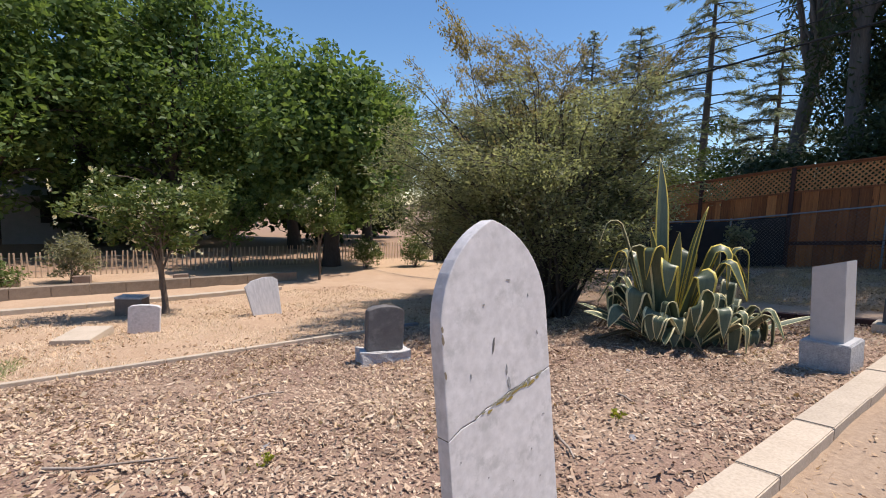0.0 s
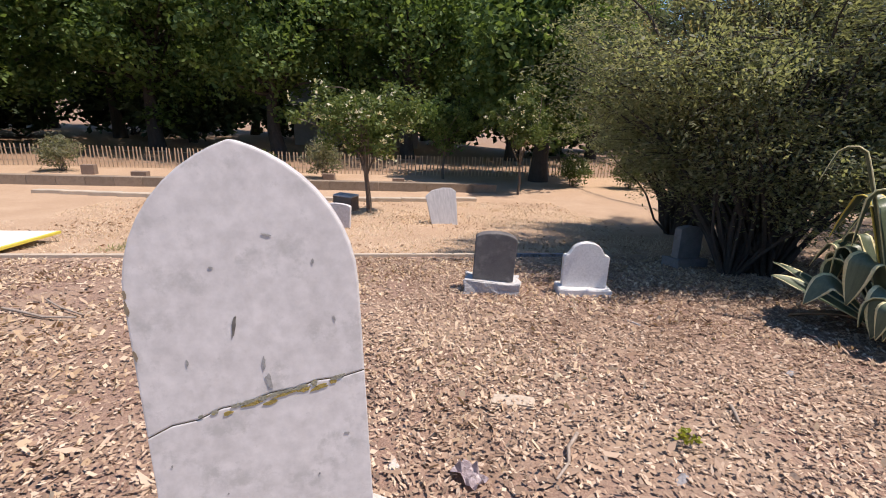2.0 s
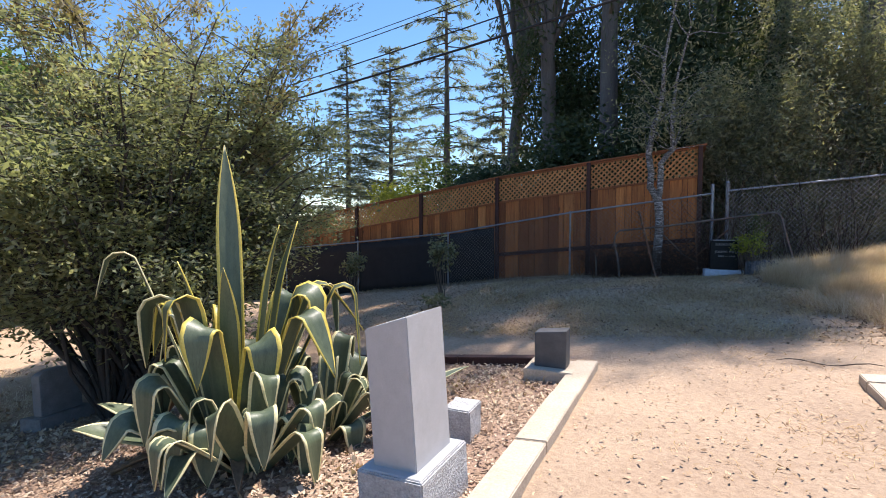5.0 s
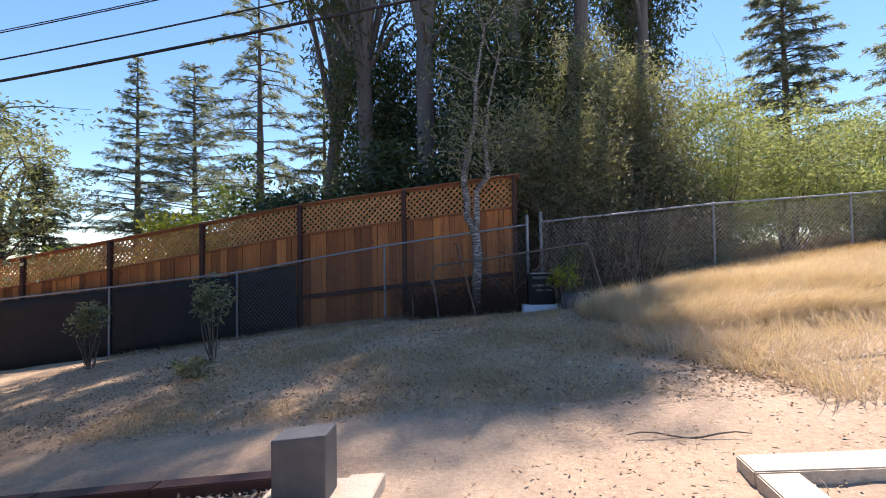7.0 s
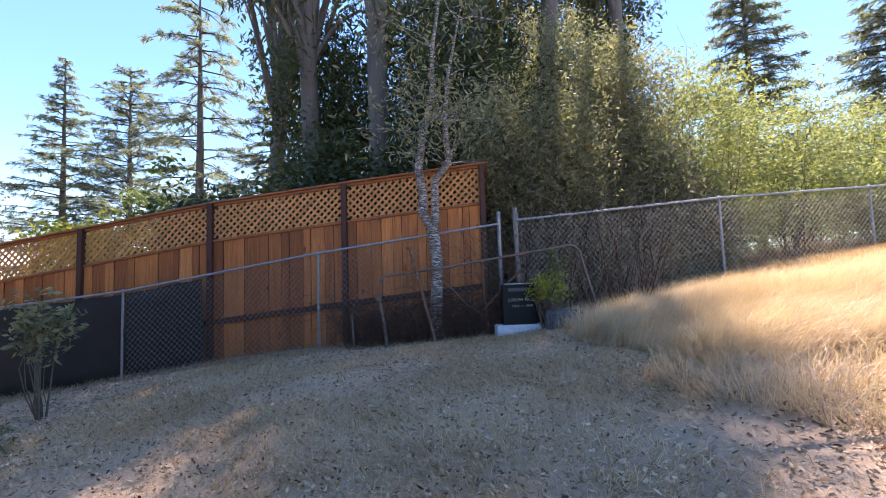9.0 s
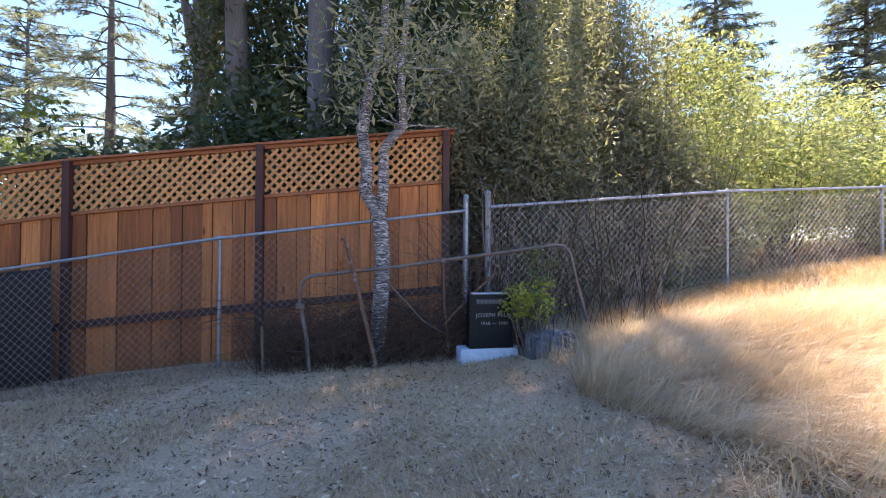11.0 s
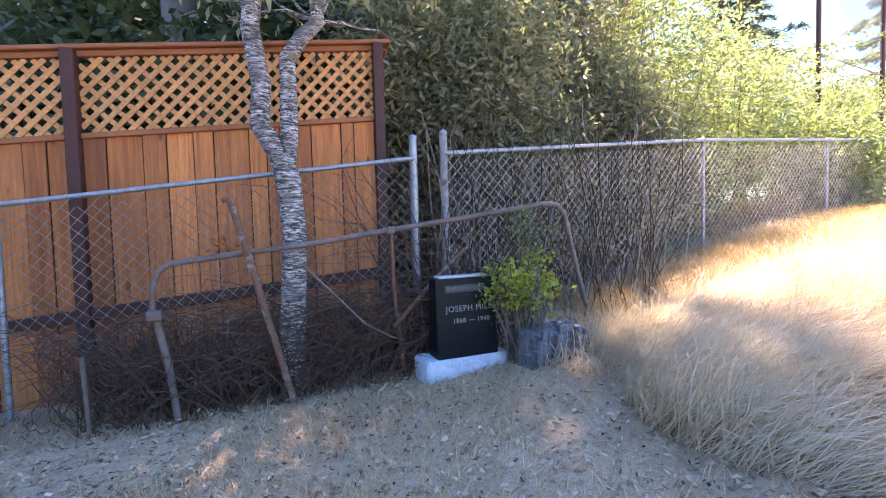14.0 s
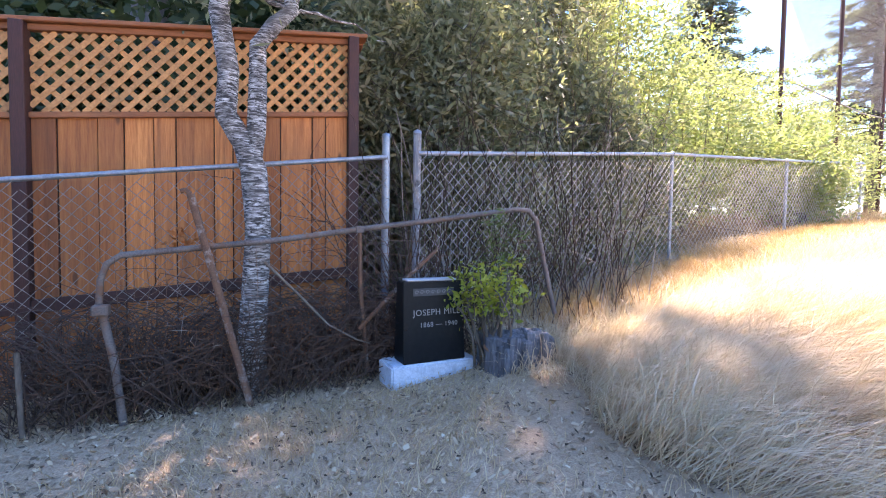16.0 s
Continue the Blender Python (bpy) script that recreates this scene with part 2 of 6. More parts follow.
M_STUMP = surface("split_grey_stump", (0.022, 0.021, 0.024), (0.25, 0.25, 0.27), 16, 0.95, 60, 0.9, 0.02, stretch=(1, 1, 0.2), random_tint=0.3)
M_WEED = leaf_material("brown_dry_weeds", [(0.11, 0.072, 0.047), (0.30, 0.21, 0.14), (0.56, 0.43, 0.31)], 0.25, 0.85)
M_DARKLEAF = leaf_material("dark_rotting_leaves", [(0.035, 0.022, 0.015), (0.10, 0.066, 0.044), (0.22, 0.15, 0.10)], 0.0, 0.85)
M_LATH = surface("weathered_lath", (0.42, 0.30, 0.20), (0.62, 0.48, 0.34), 6, 0.85, 40, 0.3, 0.003, random_tint=0.2)
M_CHIP = leaf_material("wood_chips", [(0.085, 0.044, 0.029), (0.23, 0.136, 0.09), (0.40, 0.27, 0.185), (0.72, 0.57, 0.43)], 0.0, 0.85)
M_DRYLEAF = leaf_material("pale_dry_leaves", [(0.34, 0.22, 0.13), (0.55, 0.40, 0.27), (0.74, 0.62, 0.46)], 0.1, 0.8)
M_LITTER = leaf_material("leaf_litter", [(0.17, 0.10, 0.058), (0.41, 0.27, 0.165), (0.64, 0.47, 0.31)], 0.0, 0.85)
M_STRAW = leaf_material("dry_grass", [(0.49, 0.36, 0.25), (0.65, 0.51, 0.385), (0.80, 0.68, 0.545)], 0.2, 0.8)
M_GREYSTRAW = leaf_material("grey_dry_grass", [(0.33, 0.205, 0.115), (0.55, 0.385, 0.24), (0.75, 0.57, 0.39)], 0.3, 0.8)
M_OAK = leaf_material("dark_broad_leaves", [(0.05, 0.092, 0.030), (0.108, 0.178, 0.054), (0.21, 0.29, 0.10)], 0.44)
M_OLIVE = leaf_material("olive_grey_leaves", [(0.12, 0.14, 0.08), (0.22, 0.242, 0.146), (0.355, 0.36, 0.245)], 0.54)
M_OLEANDER = leaf_material("mid_green_leaves", [(0.055, 0.095, 0.028), (0.105, 0.15, 0.045), (0.18, 0.215, 0.08)], 0.35)
M_FLOWER = leaf_material("cream_flowers", [(0.68, 0.62, 0.42), (0.80, 0.76, 0.62)], 0.3)
M_CONIFER = leaf_material("conifer_needles", [(0.10, 0.135, 0.125), (0.18, 0.215, 0.20), (0.29, 0.31, 0.26)], 0.5)
M_TIPS = leaf_material("reddish_leaf_tips", [(0.15, 0.15, 0.08), (0.25, 0.215, 0.12), (0.36, 0.28, 0.17)], 0.45)
M_EUC = leaf_material("eucalyptus_leaves", [(0.026, 0.044, 0.022), (0.046, 0.070, 0.034), (0.085, 0.110, 0.058)], 0.3)
M_GREYBUSH = leaf_material("grey_green_scrub_leaves", [(0.085, 0.10, 0.064), (0.19, 0.20, 0.13), (0.37, 0.35, 0.25)], 0.5)
M_LIME = leaf_material("yellow_green_leaves", [(0.13, 0.18, 0.07), (0.25, 0.29, 0.13), (0.42, 0.42, 0.26)], 0.48)
M_BRIGHT = leaf_material("fresh_yellow_leaves", [(0.15, 0.19, 0.022), (0.30, 0.32, 0.045), (0.44, 0.42, 0.10)], 0.4)
M_PAPER = surface("pale_board", (0.68, 0.64, 0.56), (0.80, 0.77, 0.70), 2, 0.8, 30, 0.1, 0.002)
M_YELLOW = surface("yellow_edging", (0.55, 0.45, 0.05), (0.70, 0.58, 0.10), 5, 0.7, 40, 0.1, 0.002)
M_LETTER = surface("cut_letters", (0.22, 0.215, 0.21), (0.32, 0.31, 0.30), 20, 0.9, 80, 0.2, 0.001)
M_CABLE = surface("black_cable", (0.012, 0.012, 0.014), (0.025, 0.025, 0.028), 5, 0.7, 40, 0.1, 0.001)
M_HOUSE = surface("grey_house_paint", (0.20, 0.195, 0.19), (0.28, 0.27, 0.26), 2, 0.8, 30, 0.2, 0.003)
M_ROOF = surface("grey_roof_shingle", (0.13, 0.12, 0.115), (0.24, 0.225, 0.215), 5, 0.9, 30, 0.5, 0.01)


# ---- mesh helpers ----
def mesh_np(name, verts, faces, mat, parent=None, label="", smooth=False):
    """One mesh object from an array of points and an array of equal-sided faces."""
    verts, faces = np.asarray(verts, dtype=np.float32), np.asarray(faces, dtype=np.int32)
    me = bpy.data.meshes.new(name)
    n, k = faces.shape
    me.vertices.add(len(verts))
    me.vertices.foreach_set("co", verts.ravel())
    me.loops.add(n * k)
    me.loops.foreach_set("vertex_index", faces.ravel())
    me.polygons.add(n)
    me.polygons.foreach_set("loop_start", np.arange(0, n * k, k, dtype=np.int32))
    me.polygons.foreach_set("use_smooth", np.full(n, smooth, dtype=bool))
    me.update(calc_edges=True)
    me.validate()
    me.materials.append(mat)
    ob = new(name, me)
    if parent:
        ob.parent = parent
    if label:
        tagged(ob, label)
    return ob


def part(name, bm, mat, parent=None, label="", smooth=False):
    bmesh.ops.recalc_face_normals(bm, faces=bm.faces)
    me = bpy.data.meshes.new(name)
    bm.to_mesh(me)
    bm.free()
    me.materials.append(mat)
    if smooth:
        for f in me.polygons:
            f.use_smooth = True
    ob = new(name, me)
    if parent:
        ob.parent = parent
    if label:
        tagged(ob, label)
    return ob


def thing(name, m, label, category, group="", kind=""):
    ob = new(name)
    ob.matrix_world = m
    return tagged(ob, label, category, group, kind)


def box(x0, x1, y0, y1, z0, z1, bevel=0.0, segments=1, shear=0.0, bm=None):
    bm = bm or bmesh.new()
    made = bmesh.ops.create_cube(bm, size=1.0)["verts"]
    for v in made:
        v.co = Vector(((x0 + x1) / 2 + v.co.x * (x1 - x0), (y0 + y1) / 2 + v.co.y * (y1 - y0), (z0 + z1) / 2 + v.co.z * (z1 - z0)))
        v.co.z += shear * v.co.x
    if bevel:
        bmesh.ops.bevel(bm, geom=list({e for v in made for e in v.link_edges}), offset=bevel, segments=segments, affect="EDGES")
    return bm


def wear(bm, amount, scale=6.0, cuts=0):
    if cuts:
        bmesh.ops.subdivide_edges(bm, edges=bm.edges[:], cuts=cuts, use_grid_fill=True)
    for v in bm.verts:
        v.co += noise.noise_vector(v.co * scale) * amount
    return bm


def tube_np(points, radii, sides=6):
    """A tube along points, as arrays of points and quads."""
    pts = [Vector(p) for p in points]
    verts, faces = [], []
    ref = Vector((0.31, 0.77, 0.55))
    for i, p in enumerate(pts):
        d = (pts[min(i + 1, len(pts) - 1)] - pts[max(i - 1, 0)]).normalized()
        a = d.cross(ref).normalized()
        b = d.cross(a)
        for s in range(sides):
            w = 2 * math.pi * s / sides
            verts.append(p + (a * math.cos(w) + b * math.sin(w)) * radii[i])
    for i in range(len(pts) - 1):
        for s in range(sides):
            t = (s + 1) % sides
            faces.append((i * sides + s, i * sides + t, (i + 1) * sides + t, (i + 1) * sides + s))
    return [tuple(v) for v in verts], faces


def join_np(chunks):
    verts, faces, n = [], [], 0
    for v, f in chunks:
        verts.append(np.asarray(v, dtype=np.float32))
        faces.append(np.asarray(f, dtype=np.int32) + n)
        n += len(v)
    return np.concatenate(verts), np.concatenate(faces)


def tube(name, points, radii, mat, parent=None, label="", sides=8):
    if isinstance(radii, (int, float)):
        radii = [radii] * len(points)
    v, f = tube_np(points, radii, sides)
    return mesh_np(name, v, f, mat, parent, label, True)


def leaves_np(rng, centres, length, width, up=0.3, droop=0.0):
    """One pointed four-cornered leaf at each centre, turned at random."""
    n = len(centres)
    d = rng.normal(size=(n, 3))
    d[:, 2] = d[:, 2] * 0.7 - droop
    d /= np.linalg.norm(d, axis=1)[:, None] + 1e-9
    r = rng.normal(size=(n, 3))
    r[:, 2] += up
    s = np.cross(d, r)
    s /= np.linalg.norm(s, axis=1)[:, None] + 1e-9
    size = rng.uniform(0.6, 1.25, (n, 1))
    a, b = centres - d * length * size * 0.5, centres + d * length * size * 0.5
    c, e = centres + s * width * size * 0.5, centres - s * width * size * 0.5
    verts = np.stack([a, c, b, e], 1).reshape(-1, 3)
    return verts, np.arange(4 * n).reshape(-1, 4)


def limb_np(rng, p, q, r0, r1, sag=0.12, sides=5):
    """A limb from p to q, crooked and tapering."""
    p, q = np.asarray(p, float), np.asarray(q, float)
    d = q - p
    L = np.linalg.norm(d) + 1e-6
    pts, rad = [], []
    bend = rng.normal(size=3) * L * 0.07
    for u in (0, 0.22, 0.45, 0.7, 1.0):
        w = p + d * u + bend * math.sin(u * 3.14) + np.array((0, 0, sag * L * math.sin(u * 3.14))) + rng.normal(size=3) * L * 0.018 * (0 < u < 1)
        pts.append(tuple(w))
        rad.append(r0 + (r1 - r0) * u ** 0.8)
    return tube_np(pts, rad, sides)


def envelope(rng, n, radii, z0, z1, uneven=0.35, hollow=2.0):
    """Points spread through an uneven egg between the heights z0 and z1, denser towards its skin."""
    out = []
    shift = Vector(rng.uniform(-50, 50, 3))
    while len(out) < n:
        d = rng.normal(size=3)
        d /= np.linalg.norm(d)
        r = rng.random() ** (1 / (1 + hollow))
        lump = 1 + uneven * noise.noise(Vector(d) * 2.3 + shift) + uneven * 0.6 * noise.noise(Vector(d) * 5.1 + shift)
        z = d[2] * r * lump
        out.append((d[0] * r * lump * radii[0], d[1] * r * lump * radii[1], (z0 + z1) / 2 + z * (z1 - z0) / 2))
    return np.array(out)


def tree(name, x, y, height, radius, leaf_mat, bark, label, seed, clumps=120, per=90, leaf=(0.3, 0.14), puff=0.7, low=0.2, trunk=0.25, stems=1, group="", category="tree", droop=0.1, flowers=0, lean=(0, 0), uneven=0.4, twigs=0, squash=0.75, limbs=40, hollow=2.0):
    """A plant with stems, limbs to its clumps, and clumps of many single leaves."""
    rng = np.random.default_rng(seed)
    top = thing(name, pose(x, y, gz(x, y)), label, category, group)
    rad = radius if isinstance(radius, tuple) else (radius, radius)
    cl = envelope(rng, clumps, (rad[0] - puff * 0.5, rad[1] - puff * 0.5), height * low + puff * 0.4, height - puff * 0.6, uneven, hollow)
    cl[:, 0] += lean[0] * cl[:, 2]
    cl[:, 1] += lean[1] * cl[:, 2]
    wood = []
    if stems == 1:
        zt = height * (low + (1 - low) * 0.62)
        path = [(0, 0, -0.25)]
        for u in (0.15, 0.35, 0.55, 0.78, 1.0):
            path.append((lean[0] * zt * u + rng.normal() * trunk * 0.5, lean[1] * zt * u + rng.normal() * trunk * 0.5, zt * u))
        rr = [trunk * k for k in (1.3, 0.95, 0.85, 0.7, 0.5, 0.28)]
        wood.append(tube_np(path, rr, 9))
        for q in cl[rng.permutation(len(cl))[:limbs]]:
            j = 2 + min(3, int(4 * rng.random()))
            while j > 2 and path[j][2] > q[2] - 0.05 * height:
                j -= 1
            wood.append(limb_np(rng, path[j], q, rr[j] * 0.5, 0.012 + trunk * 0.04))
    else:
        for k, q in enumerate(cl[rng.permutation(len(cl))[:max(stems, limbs)]]):
            b = (rng.normal() * radius_of(rad) * 0.05, rng.normal() * radius_of(rad) * 0.05, -0.1)
            wood.append(limb_np(rng, b, q, trunk * rng.uniform(0.5, 1.0), trunk * 0.12, 0.10))
    for k in range(twigs):
        q = cl[rng.integers(0, len(cl))]
        wood.append(limb_np(rng, q, q + rng.normal(size=3) * puff * 1.3 + (0, 0, 0.15), trunk * 0.1 + 0.004, 0.002, 0.0, 3))
    v, f = join_np(wood)
    made = mesh_np("trunk" if stems == 1 else "stem", v, f, bark, top, "", True)
    if stems > 1:
        tagged(made, kind="stuff")
    size = rng.uniform(0.6, 1.3, (clumps, 1, 1))
    d = rng.normal(size=(clumps, per, 3))
    d *= (rng.random((clumps, per, 1)) ** 0.42) / (np.linalg.norm(d, axis=2, keepdims=True) + 1e-9)
    c = cl[:, None, :] + d * puff * 0.95 * size * (1, 1, squash)
    c = c.reshape(-1, 3)
    c = c[c[:, 2] > 0.03]
    v, f = leaves_np(rng, c, leaf[0], leaf[1], 0.5, droop)
    mesh_np("crown", v, f, leaf_mat, top)
    if flowers:
        pick = cl[rng.integers(0, len(cl), flowers)] + rng.normal(size=(flowers, 3)) * puff * 0.5
        c = np.repeat(pick, 6, 0) + rng.normal(size=(flowers * 6, 3)) * 0.045
        v, f = leaves_np(rng, c, 0.10, 0.08, 0.9)
        mesh_np("blossom", v, f, M_FLOWER, top, "clusters of cream blossom")
    return top


def radius_of(rad):
    return (rad[0] + rad[1]) / 2


# ---- the lie of the land ----
def profile(x, xs, zs):
    return sum(np.interp(np.asarray(x, dtype=float) + d, xs, zs) for d in (-0.8, -0.4, 0.0, 0.4, 0.8)) / 5


def land(x, y):
    x, y = np.asarray(x, dtype=float), np.asarray(y, dtype=float)
    near = profile(x, (-60, -26, -17, -13.6, -9, -6, -4.8, -3.2, -1.2, 0, 3, 8, 30), (-2.6, -2.3, -2.05, -1.80, -1.28, -0.83, -0.66, -0.44, -0.15, -0.05, 0.15, 0.5, 1.2))
    far = profile(x, (-60, -26, -17, -9.8, -6.7, -4.8, -2.5, 0, 2, 4.2, 8, 30), (-3.0, -2.3, -1.8, -0.88, -0.48, -0.18, 0.05, 0.2, 0.5, 0.86, 1.35, 2.2))
    w = np.clip((y + 9.5) / 8.5, 0, 1)
    w = w * w * (3 - 2 * w)
    return near * (1 - w) + far * w


def gz(x, y):
    return float(land(x, y))


def axis(a, b, step, reach):
    fine = np.arange(a, b + step / 2, step)
    grown, d = [], step
    while sum(grown) < reach:
        d *= 1.22
        grown.append(d)
    out = np.cumsum(grown)
    return np.concatenate([a - out[::-1], fine, b + out])


def build_ground():
    xs, ys = axis(-9, 5, 0.11, 500), axis(-17, 1, 0.11, 500)
    X, Y = np.meshgrid(xs, ys)
    Z = land(X, Y)
    rng = np.random.default_rng(3)
    lump = sum(np.sin(X * a + p) * np.sin(Y * b + q) for a, b, p, q in rng.uniform(1.5, 7.0, (10, 4))) / 10
    Z = Z + lump * 0.035 + rng.normal(size=Z.shape) * 0.004
    ny, nx = X.shape
    i = np.arange(ny * nx).reshape(ny, nx)
    faces = np.stack([i[:-1, :-1], i[:-1, 1:], i[1:, 1:], i[1:, :-1]], -1).reshape(-1, 4)
    ob = mesh_np("ground", np.stack([X, Y, Z], -1).reshape(-1, 3), faces, M_GROUND, None, "", True)
    tagged(ob, "dry sloping earth with straw and wood mulch", "ground", kind="structure")


build_ground()


# ---- wooden fence ----
PANEL = 2.44
FENCE_TOP = (3.12, 2.89, 2.64, 2.28, 1.93, 1.57, 1.21, 0.86, 0.50, 0.15)


WOOD = thing("wooden_fence", Matrix(), "red-brown stained redwood fence with diagonal lattice top", "fence")


def fence_panel(i):
    """One bay between two posts: raked rails, upright boards, lattice above."""
    x1, x0 = -PANEL * i - 0.046, -PANEL * (i + 1) + 0.046
    z1, z0 = FENCE_TOP[i], FENCE_TOP[i + 1]
    slope = (z1 - z0) / PANEL
    w = x1 - x0
    at = pose(x0, 0, z0)

    def put(ob):
        ob.matrix_basis = at
        return ob

    put(part("cap_rail", box(-0.05, w + 0.05 + (0.12 if i == 0 else 0), -0.075, 0.075, -0.035, 0.0, 0.006, 1, slope), M_RAIL, WOOD))
    put(part("upper_rail", box(0, w, -0.03, 0.03, -0.085, -0.037, 0.004, 1, slope), M_RAIL, WOOD))
    put(part("lattice_rail", box(0, w, -0.045, 0.045, -0.735, -0.69, 0.005, 1, slope), M_RAIL, WOOD))
    put(part("middle_rail", box(0, w, -0.068, -0.024, -2.20, -2.10, 0.005, 1, slope), M_POST, WOOD, "dark stained rail"))
    h, step, width = 0.60, 0.128, 0.040
    pieces = []
    for side in (1, -1):
        for k in range(int((w + h) / step) + 2):
            a = k * step - (h if side > 0 else 0) + 0.04
            u0, u1 = (a, a + h) if side > 0 else (a, a - h)
            d = u1 - u0
            lo, hi = ((0 - u0) / d, (w - u0) / d) if d > 0 else ((w - u0) / d, (0 - u0) / d)
            t0, t1 = max(0.0, lo), min(1.0, hi)
            if t1 - t0 < 0.08:
                continue
            pa = Vector((u0 + d * t0, -0.69 + h * t0 + slope * (u0 + d * t0)))
            pb = Vector((u0 + d * t1, -0.69 + h * t1 + slope * (u0 + d * t1)))
            n = (pb - pa).normalized()
            n = Vector((-n.y, n.x)) * width / 2
            y0, y1 = (-0.010, -0.002) if side > 0 else (0.002, 0.010)
            vs = [(q.x, y, q.y) for y in (y0, y1) for q in (pa - n, pb - n, pb + n, pa + n)]
            pieces.append((vs, [(0, 1, 2, 3), (7, 6, 5, 4), (0, 4, 5, 1), (1, 5, 6, 2), (2, 6, 7, 3), (3, 7, 4, 0)]))
    if i < 5:
        for vs, fs in pieces:
            put(mesh_np("slat", vs, fs, M_LATTICE, WOOD))
    else:
        v, f = join_np(pieces)
        tagged(put(mesh_np("lattice", v, f, M_LATTICE, WOOD)), kind="stuff")
    rng = np.random.default_rng(40 + i)
    widths = [rng.uniform(0.20, 0.29) if q % 2 else rng.uniform(0.11, 0.18) for q in range(40)]
    edges = [0.0]
    for q in widths:
        if edges[-1] + q > w - 0.08:
            break
        edges.append(edges[-1] + float(q))
    edges.append(w)
    for k, (a, b) in enumerate(zip(edges[:-1], edges[1:])):
        a, b = a + 0.005, b - 0.005
        dy = 0.014 * (k % 2) + rng.uniform(0, 0.004)
        mid = (a + b) / 2
        foot = gz(x0 + mid, 0) - z0 - 0.06 + rng.uniform(-0.02, 0.03)
        zt = -0.70 + slope * mid
        vs = [(x, y, z + (slope * (x - mid) if z == zt else 0)) for z in (foot, zt) for x, y in ((a, -0.022 + dy), (b, -0.022 + dy), (b, -0.006 + dy), (a, -0.006 + dy))]
        put(mesh_np("board", vs, [(3, 2, 1, 0), (4, 5, 6, 7), (0, 1, 5, 4), (1, 2, 6, 5), (2, 3, 7, 6), (3, 0, 4, 7)], M_FENCE, WOOD))
    # one dark sheet per bay, so the gaps between boards read as shaded
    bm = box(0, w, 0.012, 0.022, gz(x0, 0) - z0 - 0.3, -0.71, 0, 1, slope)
    put(part("backing_board", bm, M_POST, WOOD, "dark sheet that makes the shade in the board gaps"))


def fence_post(i):
    x, z, g = -PANEL * i, FENCE_TOP[i], gz(-PANEL * i, 0)
    p = part("post", box(-0.046, 0.046, -0.095, 0.025, -0.2, z - g - 0.037, 0.006), M_POST, WOOD, "dark stained post")
    p.matrix_basis = pose(x, 0, g)


def fence_return():
    """The side of the wooden fence that runs back from its corner post."""
    for k in range(16):
        y = 0.05 + k * 0.15
        bm = box(0.022 + 0.012 * (k % 2), 0.042 + 0.012 * (k % 2), y, y + 0.155, gz(0, y) - 0.05, 3.07, 0.003)
        part("board", bm, M_FENCE, WOOD)
    part("cap_rail", box(-0.03, 0.11, 0.08, 2.5, 3.072, 3.105, 0.006), M_RAIL, WOOD)


fence_return()
for bay in range(9):
    fence_panel(bay)
for bay in range(10):
    fence_post(bay)


# ---- chain-link fence ----
CL = ((-21.5, -0.42, -0.30), (-18.5, -0.42, -0.06), (-15.6, -0.42, 0.20), (-12.6, -0.42, 0.50), (-9.45, -0.42, 0.78), (-6.24, -0.40, 1.08), (-2.81, -0.40, 1.61), (0.24, -0.40, 1.98), (0.52, -0.40, 2.03), (4.20, 0.41, 2.385), (7.3, 1.08, 2.58), (10.4, 1.75, 2.8))


